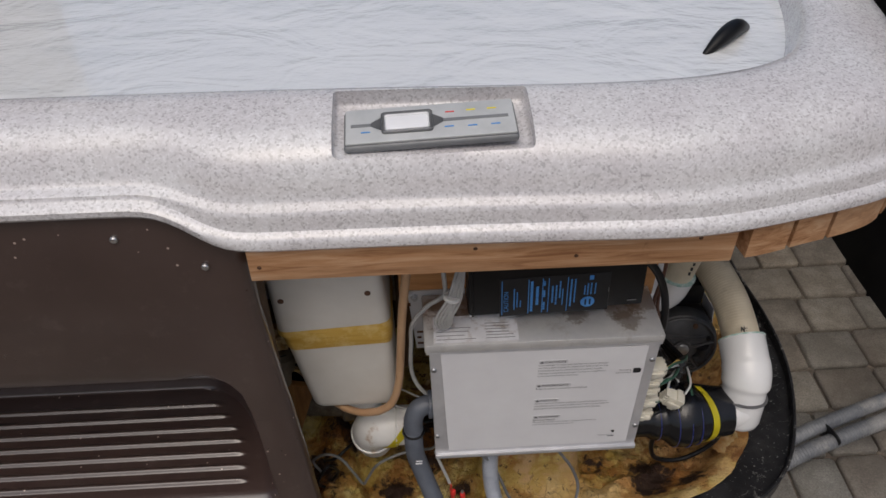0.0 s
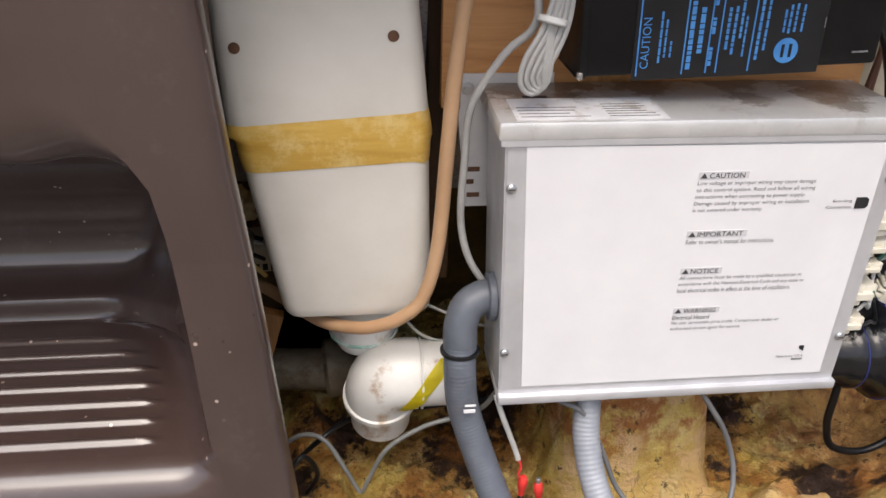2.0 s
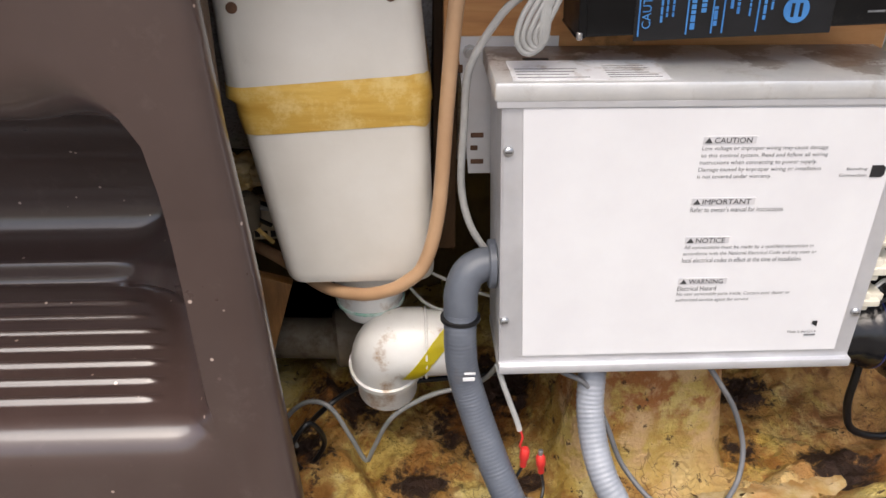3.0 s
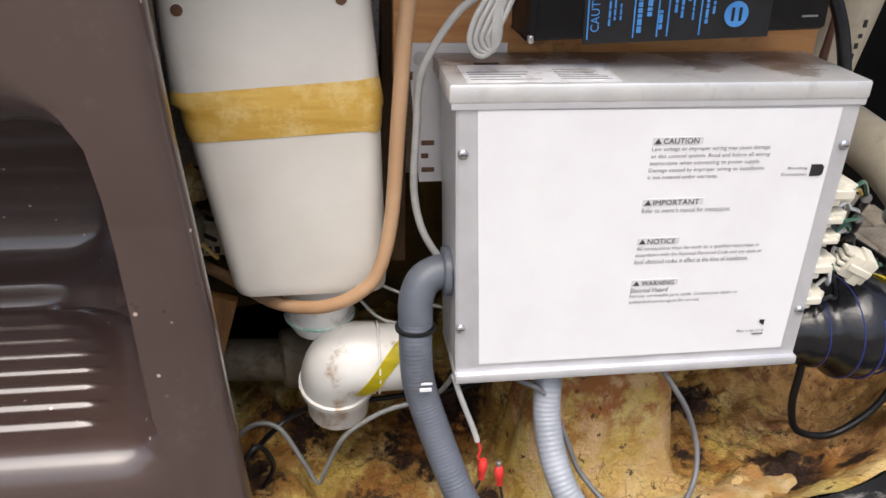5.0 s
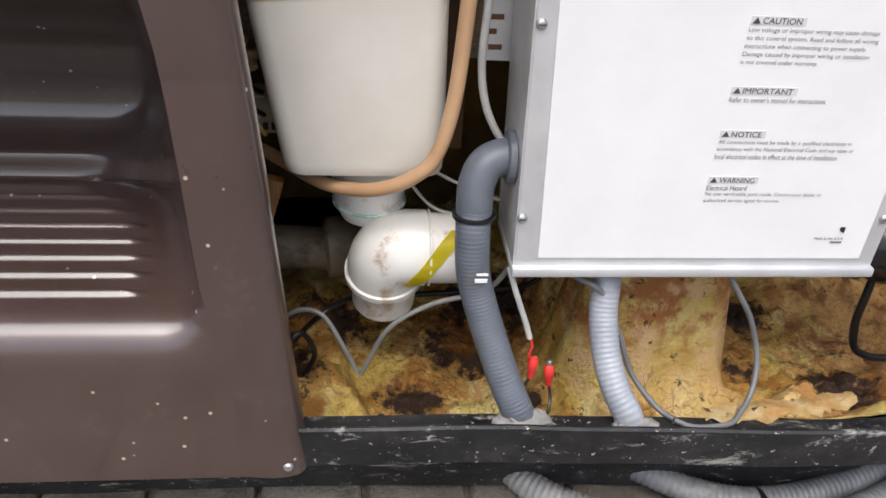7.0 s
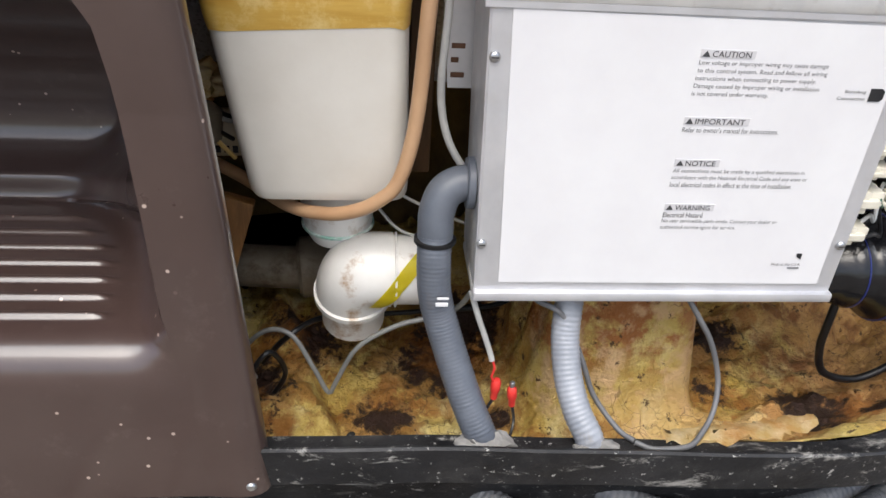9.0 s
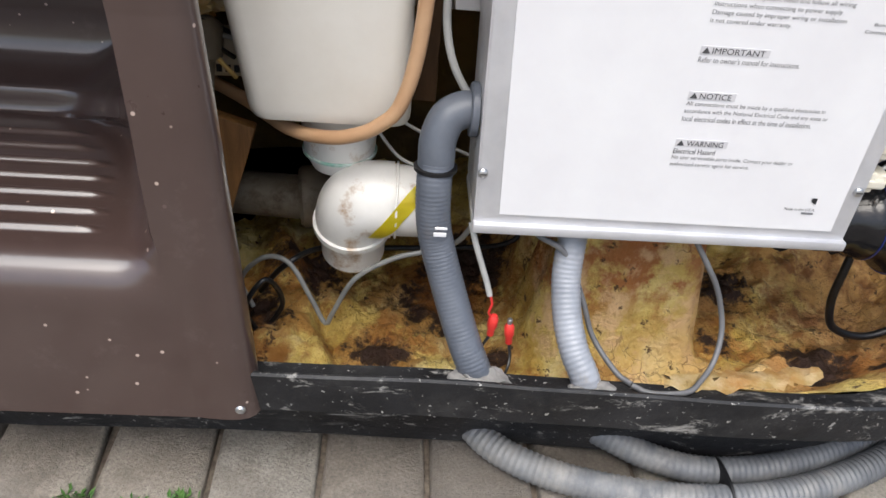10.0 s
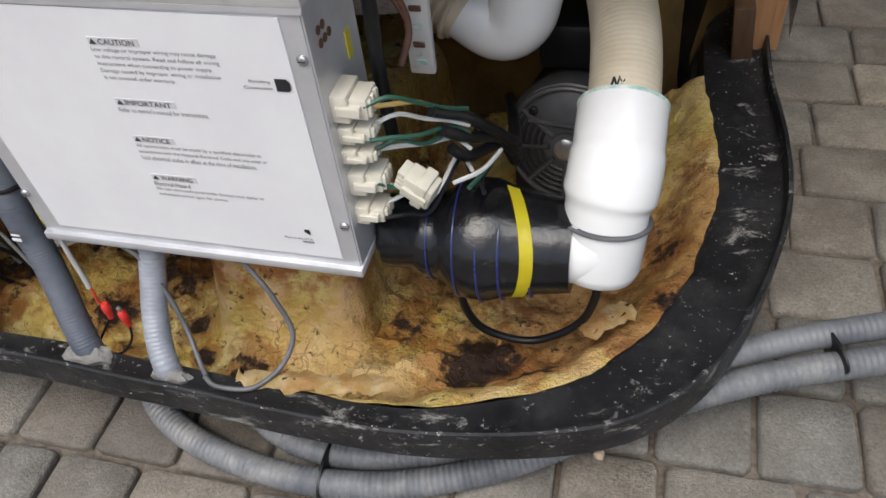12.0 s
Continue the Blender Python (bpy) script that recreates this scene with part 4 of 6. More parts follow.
bmesh.ops.bevel(bm, geom=list(bm.edges), offset=0.0015, segments=2, affect="EDGES")
part("body", bm, PANEL_METAL, box)
part("lid", block(-0.0135, 0.3195, -0.0035, 0.0965, 0.4985, 0.5135, 0.0025, 2), TOP_METAL, box, "stained lid with rust marks")
part("lid_lip", block(-0.0115, 0.3185, -0.0025, 0.004, 0.4935, 0.4995, 0.0008, 1), PANEL_METAL, box)
part("bottom_flange", block(-0.0005, 0.3180, -0.0050, 0.080, 0.2480, 0.2570, 0.0018, 2), PANEL_METAL, box)
bm = bmesh.new()
quad = ((0.0085, 0.4935), (0.3000, 0.4910), (0.3010, 0.2660), (0.0205, 0.2660))
vs = [bm.verts.new((x, -0.0014, z)) for x, z in quad] + [bm.verts.new((x, 0.0006, z)) for x, z in quad]
for f in ((0, 1, 2, 3), (0, 1, 5, 4), (1, 2, 6, 5), (2, 3, 7, 6), (3, 0, 4, 7)):
    bm.faces.new([vs[k] for k in f])
label = part("label_sheet", bm, PAPER, box, "white printed caution label", smooth=False)
LY = -0.0022


def at_label(x, z):
    return Matrix.Translation((x, LY, z)) @ FACING


def bar(x0, x1, z0, z1, mat, parent, name="print_bar", y=LY):
    bm = block(x0, x1, y, y + 0.0006, z0, z1, 0)
    return part(name, bm, mat, parent, smooth=False)


TEXTS = [
    ("CAUTION", 0.1475, 0.4670, 0.0290, ["Low voltage or improper wiring may cause damage", "to this control system. Read and follow all wiring", "instructions when connecting to power supply.", "Damage caused by improper wiring or installation", "is not covered under warranty."], (0.0985, 0.0995, 0.0925, 0.0970, 0.0590)),
    ("IMPORTANT", 0.1470, 0.4150, 0.0390, ["Refer to owner's manual for instructions."], (0.0760,)),
    ("NOTICE", 0.1475, 0.3800, 0.0240, ["All connections must be made by a qualified electrician in", "accordance with the National Electrical Code and any state or", "local electrical codes in effect at the time of installation."], (0.1080, 0.1120, 0.1010)),
    ("WARNING", 0.1480, 0.3405, 0.0290, ["Electrical Hazard", "No user serviceable parts inside. Contact your dealer or", "authorized service agent for service."], (0.0330, 0.0980, 0.0640)),
]
for title, x, z, w, lines, widths in TEXTS:
    bar(x, x + w + 0.0120, z - 0.0030, z + 0.0030, TINT, label, "title_band", LY + 0.0003)
    bm = bmesh.new()
    vs = [bm.verts.new((x + 0.001 + a, LY - 0.0003, z + b)) for a, b in ((0, -0.0022), (0.0060, -0.0022), (0.0030, 0.0024))]
    bm.faces.new(vs)
    part("warning_triangle", bm, INK, label, smooth=False)
    m = at_label(x + 0.0085, z)
    m.translation.y -= 0.0003
    lettering("lettering", title, w, m, INK, label, height=0.0044)
    for k, (line, lw) in enumerate(zip(lines, widths)):
        lettering("lettering", line, lw, at_label(x, z - 0.0070 - 0.0059 * k), FINE_INK if title != "WARNING" or k else INK, label, height=0.0043)
lettering("lettering", "Bonding", 0.0165, at_label(0.2655, 0.4415), INK, label, height=0.0030)
lettering("lettering", "Connection", 0.0220, at_label(0.2605, 0.4365), INK, label, height=0.0026)
bar(0.2855, 0.2945, 0.4345, 0.4445, BLACK_INK, label, "bonding_mark")
bm = bmesh.new()
vs = [bm.verts.new((0.2945 + a, LY, 0.4395 + b)) for a, b in ((0, -0.005), (0.0022, -0.003), (0.0022, 0.003), (0, 0.005))]
bm.faces.new(vs)
part("bonding_mark", bm, BLACK_INK, label, smooth=False)
bm = bmesh.new()
vs = [bm.verts.new((0.2735 + a, LY, 0.2945 + b)) for a, b in ((0, 0), (0.0045, -0.003), (0.0045, 0.003))]
bm.faces.new(vs)
part("maker_mark", bm, BLACK_INK, label, smooth=False)
bar(0.2735, 0.2775, 0.2950, 0.2975, BLACK_INK, label, "maker_mark", LY - 0.0003)
lettering("lettering", "Made in the U.S.A.", 0.026, at_label(0.2535, 0.2865), INK, label, height=0.0026)
bar(0.2690, 0.2790, 0.2820, 0.2835, FINE_INK, label)
for x, z in ((-0.001, 0.459), (0.003, 0.303), (0.3100, 0.460), (0.3100, 0.305)):
    part("screw", turned([(0.0042, 0.0), (0.0042, 0.0008), (0.0034, 0.0020), (0.0014, 0.0026)], (x, -0.0005, z), (0, -1, 0), 16), STEEL, box)
    part("screw_slot", block(x - 0.0026, x + 0.0026, -0.0034, -0.0028, z - 0.0004, z + 0.0004, 0), BLACK_INK, box, smooth=False)
# paper stuck on the lid
top_label = part("lid_label", block(0.000, 0.1170, 0.0005, 0.0500, 0.5136, 0.5141, 0), OLD_PAPER, box, "stained paper label", smooth=False)
for k in range(6):
    part("print_bar", block(0.072, 0.072 + random.uniform(0.025, 0.042), 0.006 + 0.0055 * k, 0.0068 + 0.0055 * k, 0.5142, 0.5145, 0), FINE_INK, top_label, smooth=False)
for k in range(4):
    part("print_bar", block(0.004, 0.004 + random.uniform(0.03, 0.06), 0.006 + 0.007 * k, 0.0068 + 0.007 * k, 0.5142, 0.5145, 0), FINE_INK, top_label, smooth=False)
part("print_bar", block(0.014, 0.034, 0.0515, 0.0560, 0.5142, 0.5146, 0), BLACK_INK, top_label, smooth=False)
# mounting bracket behind the box, slots cut as dark insets
bm = bmesh.new()
fv = [(-0.0345, 0.521), (0.050, 0.521), (0.050, 0.398), (-0.0230, 0.398)]
vs = [bm.verts.new((x, 0.0970, z)) for x, z in fv] + [bm.verts.new((x, 0.0990, z)) for x, z in fv]
for f in ((0, 1, 2, 3), (4, 5, 6, 7), (0, 1, 5, 4), (1, 2, 6, 5), (2, 3, 7, 6), (3, 0, 4, 7)):
    bm.faces.new([vs[k] for k in f])
bracket = part("mounting_bracket", bm, PANEL_METAL, box)
for x, z, w, h in ((-0.0155, 0.4345, 0.0105, 0.0045), (-0.0180, 0.4225, 0.0055, 0.0045), (-0.0150, 0.4095, 0.0105, 0.0045), (-0.0315, 0.4940, 0.0035, 0.0070)):
    part("slot", block(x - w / 2 - 0.001, x + w / 2, 0.0962, 0.0973, z - h / 2, z + h / 2, 0.0004, 1), RUST, bracket)
part("bolt", turned([(0.006, 0), (0.006, 0.002), (0.0035, 0.0021), (0.0035, 0.006)], (-0.0240, 0.0971, 0.5085), (0, -1, 0), 8), STEEL, box)
# plug sockets on the side
for k, (z, y0, y1, out, h) in enumerate(((0.412, 0.004, 0.036, 0.027, 0.023), (0.3865, 0.006, 0.034, 0.025, 0.015), (0.3675, 0.004, 0.034, 0.024, 0.012), (0.3395, 0.005, 0.036, 0.027, 0.021), (0.3075, 0.004, 0.033, 0.024, 0.018))):
    tilt_y = 0.0015 * (k % 2)
    y0, y1 = y0 + 0.006, y1 + 0.004
    plug = part("plug", block(0.316, 0.316 + out * 0.5, y0, y1, z - h / 2, z + h / 2, 0.0015, 2), PLUG, box, "ivory plastic plug")
    part("head", block(0.316 + out * 0.5, 0.316 + out, y0 + 0.003, y1 - 0.002, z - h * 0.42 + tilt_y, z + h * 0.36 + tilt_y, 0.0016, 2), PLUG, plug)
    part("latch", block(0.320, 0.316 + out * 0.85, y0 - 0.0022, y0 + 0.004, z - h * 0.20, z + h * 0.16, 0.0008, 1), PLUG, plug)
    for r in range(3):
        yy = y0 + 0.005 + r * (y1 - y0 - 0.008) / 3
        part("rib", block(0.3155 + out, 0.3185 + out, yy, yy + 0.0045, z - h * 0.34 + tilt_y, z + h * 0.28 + tilt_y, 0.0006, 1), PLUG, plug)
part("side_label", block(0.3166, 0.3172, 0.058, 0.067, 0.424, 0.447, 0), YELLOW, box, smooth=False)
for k in range(5):
    part("knockout", turned([(0.0035, 0), (0.0035, 0.0006)], (0.3166, 0.018 + 0.008 * (k % 3), 0.462 + 0.010 * (k // 3)), (1, 0, 0), 10), RUST, box)

loose = thing("loose_plug", (0.372, 0.03, 0.33), "loose ivory ribbed wiring plug hanging on its wires", "plug")
turnm = Matrix.Translation((0.3730, 0.022, 0.334)) @ Euler((radians(8), radians(24), radians(-14))).to_matrix().to_4x4()


def on_plug(bm):
    bmesh.ops.transform(bm, matrix=turnm, verts=bm.verts)
    return bm


part("housing", on_plug(block(-0.015, 0.011, -0.009, 0.010, -0.0125, 0.0125, 0.002, 2)), PLUG, loose)
part("collar", on_plug(block(-0.004, 0.006, -0.0105, 0.0115, -0.0150, 0.0155, 0.0015, 2)), PLUG, loose)
for r in range(4):
    z = -0.0105 + 0.0062 * r
    part("rib", on_plug(block(-0.0215, -0.013, -0.007, 0.008, z, z + 0.0042, 0.0012, 2)), PLUG, loose)
part("latch", on_plug(block(-0.013, 0.009, -0.0125, -0.009, -0.003, 0.004, 0.0008, 1)), PLUG, loose)

# ---- black power supply box on top ----
psu = thing("power_supply", (0.05, 0.022, 0.538), "black enamelled transformer box with a blue printed label", "power supply")
part("body", block(0.048, 0.284, 0.0215, 0.0815, 0.5380, 0.672, 0.003, 2), BLACK_BOX, psu)
part("end_cap", block(0.0465, 0.0525, 0.0195, 0.0815, 0.5375, 0.673, 0.0015, 2), BLACK_BOX, psu)
part("base_flange", block(0.046, 0.286, 0.030, 0.0815, 0.5360, 0.5384, 0.0006, 1), BLACK_BOX, psu)
part("bright_corner", block(0.0458, 0.0500, 0.0188, 0.023, 0.5365, 0.5425, 0.0008, 1), STEEL, psu)
pl = part("label", block(0.088, 0.236, 0.0206, 0.0216, 0.534, 0.604, 0.0003, 1), BLACK_LABEL, psu, "black label with blue print")
UP = Matrix.Translation((0, 0, 0)) @ Euler((radians(90), radians(-90), 0)).to_matrix().to_4x4()
lettering("lettering", "CAUTION", 0.038, Matrix.Translation((0.0965, 0.0202, 0.5430)) @ UP, BLUE_INK, pl, height=0.0065)
random.seed(5)


def upright_print(x, z0, z1, w):
    """A line of print that reads upwards: short strokes with small gaps."""
    z = z0
    while z < z1:
        ln = min(random.uniform(0.0025, 0.0065), z1 - z)
        bar(x - w / 2, x + w / 2, z, z + ln, BLUE_INK, pl, "print_bar", 0.0200)
        z += ln + 0.0009


for x in (0.0905, 0.1262, 0.1450, 0.1530, 0.1785):
    bar(x, x + 0.0011, 0.5375, 0.6005, BLUE_INK, pl, "rule", 0.0200)
for x, z0, z1, w in ((0.1075, 0.547, 0.585, 0.0016), (0.1115, 0.551, 0.579, 0.0014), (0.1160, 0.551, 0.563, 0.0014),
                     (0.1310, 0.541, 0.597, 0.0034), (0.1385, 0.553, 0.587, 0.0036),
                     (0.1478, 0.543, 0.557, 0.0026), (0.1478, 0.567, 0.579, 0.0026), (0.1478, 0.588, 0.596, 0.0026),
                     (0.1590, 0.555, 0.586, 0.0022), (0.1640, 0.551, 0.587, 0.0020), (0.1690, 0.563, 0.594, 0.0018), (0.1728, 0.549, 0.580, 0.0014),
                     (0.1838, 0.546, 0.596, 0.0022), (0.1890, 0.553, 0.596, 0.0018),
                     (0.2025, 0.566, 0.583, 0.0016), (0.2065, 0.565, 0.587, 0.0018), (0.2110, 0.566, 0.587, 0.0018), (0.2165, 0.566, 0.586, 0.0016)):
    upright_print(x, z0, z1, w)
part("round_mark", turned([(0.0096, 0), (0.0096, 0.0006)], (0.2075, 0.0207, 0.5520), (0, -1, 0), 32), BLUE_INK, pl)
for x in (0.2035, 0.2095):
    bar(x, x + 0.0022, 0.5470, 0.5570, BLACK_LABEL, pl, "round_mark", 0.0196)
bar(0.2075, 0.2130, 0.593, 0.6005, BLUE_INK, pl, "print_bar", 0.0200)
bar(0.2345, 0.2352, 0.568, 0.576, FINE_INK, pl, "print_bar", 0.0200)
part("print_bar", block(0.262, 0.275, 0.0208, 0.0216, 0.5475, 0.5490, 0), FINE_INK, psu, smooth=False)
psu.rotation_euler = (0, radians(-2.2), 0)
psu.location += Vector((0.003, 0.004, 0.0))


# ---- cables and conduits ----
CABLE_GROUPS = {"plug_wire": "wires from the plugs", "pump_cable": "cables to the pump", "sensor_cable": "thin cables in the cabinet", "jet_wire": "wires beside the tank"}


def cable(name, pts, r, mat, text, cat="cable", sides=10):
    return tagged(part(name, tube(pts, r, sides, 0.005), mat), text, cat, CABLE_GROUPS.get(name, ""))


def floor_z(x, y, up):
    return foam_z(x, y) + up


lead = thing("conduit", (0.016, -0.046, 0.127), "dark grey corrugated conduit with an elbow into the box", "conduit")
part("hose", tube([(-0.0335, 0.016, 0.300), (-0.0340, 0.010, 0.280), (-0.0320, 0.006, 0.250), (-0.026, 0.002, 0.225), (-0.014, -0.012, 0.190), (0.000, -0.030, 0.155), (0.011, -0.042, 0.132), (0.017, -0.047, 0.118)], corrugated(0.0145), 18, 0.0011), GREY_PIPE, lead)
part("elbow", tube([(-0.0335, 0.0165, 0.290), (-0.0335, 0.018, 0.306), (-0.0330, 0.021, 0.320), (-0.027, 0.026, 0.335), (-0.016, 0.030, 0.341), (-0.006, 0.031, 0.342)], 0.0150, 20, 0.003), GREY_PIPE, lead, "smooth grey elbow")
part("collar", turned([(0.0158, 0), (0.0178, 0.001), (0.0178, 0.004), (0.0158, 0.005)], (-0.0335, 0.0165, 0.2935), (0, 0.1, 1), 20), BLACK_CABLE, lead)
part("lock_nut", turned([(0.021, 0), (0.022, 0.001), (0.022, 0.006), (0.018, 0.007)], (-0.0095, 0.031, 0.342), (1, 0, 0), 12), GREY_PIPE, lead)
part("print_bar", block(-0.0315, -0.0215, -0.0128, -0.0118, 0.2550, 0.2575, 0.0004, 1), PAPER, lead, "worn white print")
part("print_bar", block(-0.0325, -0.0220, -0.0133, -0.0123, 0.2485, 0.2525, 0.0004, 1), PAPER, lead)
lead2 = thing("conduit", (0.115, -0.06, 0.127), "silver grey corrugated conduit from the box to the rim", "conduit")
part("hose", tube([(0.095, 0.030, 0.256), (0.093, 0.026, 0.240), (0.090, 0.016, 0.222), (0.0885, 0.004, 0.198), (0.091, -0.016, 0.172), (0.098, -0.036, 0.150), (0.107, -0.050, 0.135), (0.113, -0.057, 0.118)], corrugated(0.0128, 0.00026, 0.0046), 18, 0.0011), SILVER_PIPE, lead2)
for x, y, r in ((0.016, -0.050, 0.021), (0.114, -0.058, 0.016)):
    bm = bmesh.new()
    bmesh.ops.create_icosphere(bm, subdivisions=3, radius=1.0)
    for v in bm.verts:
        k = 1 + 0.35 * noise.noise(v.co * 2.3 + Vector((x * 40, 0, 0)))
        v.co = Vector((x + v.co.x * r * 1.25 * k, y + v.co.y * r * 0.62 * k, 0.127 + v.co.z * 0.009 * k))
    tagged(part("sealant_lump", bm, MORTAR), "grey sealant lump round a conduit on the rim", "sealant")

red_lead = thing("wire_connector", (0.028, -0.011, 0.155), "red insulated crimp connector on a thin lead", "connector", "crimp connectors")
part("wire", tube([(0.000, 0.010, 0.249), (0.006, 0.002, 0.230), (0.018, -0.008, 0.198), (0.021, -0.011, 0.188)], 0.0026, 8), GREY_CABLE, red_lead)
part("wire", tube([(0.020, -0.010, 0.192), (0.024, -0.012, 0.180), (0.022, -0.012, 0.170), (0.027, -0.011, 0.162)], 0.0012, 6), RED, red_lead)
part("sleeve", turned([(0.0030, 0), (0.0046, 0.003), (0.0046, 0.012), (0.0034, 0.015), (0.0032, 0.022)], (0.0275, -0.011, 0.166), (-0.05, -0.02, -1), 12), RED, red_lead)
part("tail", tube([(0.0265, -0.012, 0.145), (0.018, -0.018, 0.132), (0.012, -0.026, 0.122), (0.018, -0.040, 0.130)], 0.0014, 6), BLACK_CABLE, red_lead)
red_lead2 = thing("wire_connector", (0.043, -0.011, 0.15), "red insulated crimp connector with a bare tip", "connector", "crimp connectors")
part("sleeve", turned([(0.0030, 0), (0.0046, 0.003), (0.0046, 0.012), (0.0034, 0.015), (0.0032, 0.022)], (0.0425, -0.011, 0.157), (0.08, -0.02, -1), 12), RED, red_lead2)
part("tip", turned([(0.0022, 0), (0.0026, 0.006), (0.0018, 0.007)], (0.0425, -0.011, 0.156), (-0.05, 0, 1), 8), STEEL, red_lead2)
part("tail", tube([(0.0445, -0.0115, 0.136), (0.046, -0.020, 0.122), (0.040, -0.034, 0.116), (0.030, -0.046, 0.128), (0.020, -0.0475, 0.132)], 0.0014, 6), BLACK_CABLE, red_lead2)

cable("sensor_cable", [(0.046, 0.012, 0.250), (0.060, 0.010, 0.238), (0.084, 0.006, 0.224), (0.104, -0.004, 0.184), (0.118, -0.016, 0.150), (0.138, -0.040, 0.131), (0.150, -0.052, 0.129)], 0.0026, DARK_CABLE, "thin dark grey cable drooping from the box to the rim")
cable("sensor_cable", [(0.190, 0.006, 0.249), (0.206, 0.002, 0.226), (0.222, -0.004, 0.200), (0.234, -0.012, 0.164), (0.228, -0.030, 0.142), (0.212, -0.048, 0.130), (0.196, -0.060, 0.129), (0.165, -0.062, 0.129), (0.150, -0.054, 0.1295)], 0.0026, DARK_CABLE, "thin dark grey cable looping onto the rim")
cable("sensor_cable", [(0.010, 0.030, 0.246), (-0.004, 0.045, 0.206), (-0.024, 0.058, 0.184), (-0.061, 0.060, 0.171), (-0.098, 0.060, 0.144), (-0.119, 0.060, 0.101), (-0.127, 0.062, 0.084), (-0.141, 0.066, 0.112), (-0.162, 0.072, 0.150), (-0.189, 0.085, 0.145), (-0.215, 0.10, 0.105), (-0.205, 0.10, 0.07)], 0.0025, MID_CABLE, "grey cable looping over the foam under the pipe")
cable("sensor_cable", [(-0.20, 0.12, 0.075), (-0.17, 0.085, 0.135), (-0.14, 0.11, 0.14), (-0.10, 0.15, 0.115), (-0.03, 0.17, 0.105), (0.06, 0.19, 0.10), (0.09, 0.20, 0.12)], 0.0030, BLACK_CABLE, "black cable lying across the dark foam")
cable("sensor_cable", [(-0.195, 0.075, 0.055), (-0.205, 0.06, 0.10), (-0.185, 0.07, 0.13), (-0.172, 0.085, 0.09), (-0.19, 0.09, 0.05)], 0.0028, BLACK_CABLE, "black cable coil on the foam")
cable("heater_cable", [(0.386, 0.075, 0.215), (0.381, 0.068, 0.175), (0.383, 0.068, 0.135), (0.402, 0.072, 0.098), (0.448, 0.076, 0.086), (0.492, 0.078, 0.118), (0.509, 0.080, 0.165), (0.505, 0.085, 0.21)], 0.0042, BLACK_CABLE, "black cable loop hanging below the heater")
cable("mains_cable", [(0.276, 0.070, 0.600), (0.300, 0.072, 0.585), (0.322, 0.070, 0.556), (0.336, 0.064, 0.515), (0.340, 0.058, 0.470), (0.338, 0.060, 0.410), (0.334, 0.075, 0.340)], 0.0058, BLACK_CABLE, "black power cord bending over the box edge")
cable("sensor_cable", [(-0.02, 0.052, 0.765), (0.006, 0.05, 0.66), (0.016, 0.035, 0.600), (0.014, 0.03, 0.575), (-0.006, 0.034, 0.554), (-0.028, 0.042, 0.512), (-0.0315, 0.046, 0.464), (-0.033, 0.046, 0.412), (-0.026, 0.046, 0.376), (-0.012, 0.046, 0.350), (0.0, 0.045, 0.340)], 0.0032, GREY_CABLE, "flat grey telephone cable hanging beside the box")
bundle = thing("cable_bundle", (0.018, 0.02, 0.55), "tied bundle of grey telephone cable", "cable bundle")
for k in range(5):
    a = k * 0.0042
    part("loop", tube([(0.042 + a * 0.5, 0.040, 0.680), (0.034 + a * 0.5, 0.030, 0.630), (0.020 + a, 0.018, 0.582), (0.006 + a * 1.1, 0.014, 0.556 - a * 0.3), (0.003 + a, 0.013, 0.538 + a * 0.4), (0.012 + a * 0.5, 0.012, 0.530 + a * 0.5), (0.0235 - a * 0.2, 0.012, 0.540 + a * 0.2), (0.025 - a * 0.2, 0.015, 0.565), (0.026, 0.018, 0.585), (0.040 + a * 0.4, 0.03, 0.64)], 0.0022, 8), GREY_CABLE, bundle)
part("twist_tie", turned([(0.0105, 0), (0.0115, 0.001), (0.0115, 0.004), (0.0105, 0.005)], (0.0235, 0.0175, 0.580), (0.25, 0.2, 1), 16), WHITE_WIRE, bundle)
for k, (z, mt) in enumerate(((0.414, GREEN_WIRE), (0.409, YELLOW_WIRE), (0.389, WHITE_WIRE), (0.384, GREEN_WIRE), (0.370, GREEN_WIRE), (0.365, WHITE_WIRE), (0.342, GREEN_WIRE), (0.337, WHITE_WIRE), (0.310, WHITE_WIRE), (0.305, BLACK_CABLE))):
    y = 0.014 + 0.007 * (k % 3)
    tail = [(0.352, y + 0.01, z - 0.012), (0.358, 0.024, 0.340)] if k in (6, 7) else [(0.356, y + 0.010, z + 0.003 - 0.006 * (k % 2)), (0.372, y + 0.024, z - 0.010), (0.388, 0.055 + 0.003 * k, 0.388 - 0.008 * k), (0.400, 0.075, 0.374 - 0.008 * k)]
    cable("plug_wire", [(0.340, y, z), *tail], 0.0019, mt, "thin coloured plug wire beside the control box", "wire", 6)
for k in range(3):
    cable("pump_cable", [(0.380 + 0.004 * k, 0.045 + 0.008 * k, 0.392 - 0.024 * k), (0.398, 0.075, 0.366 - 0.020 * k), (0.415, 0.105 + 0.01 * k, 0.330 - 0.014 * k), (0.425, 0.14, 0.296 - 0.012 * k), (0.40, 0.24, 0.27)], 0.0050, BLACK_CABLE, "black sheathed cable running to the pump", "cable", 12)
for k in range(3):
    cable("plug_wire", [(0.395 + 0.012 * k, 0.035, 0.331 - 0.004 * k), (0.412, 0.06, 0.325 - 0.004 * k), (0.42, 0.10, 0.315)], 0.0020, (WHITE_WIRE, GREEN_WIRE, BLACK_CABLE)[k], "short wire from the loose plug", "wire", 6)
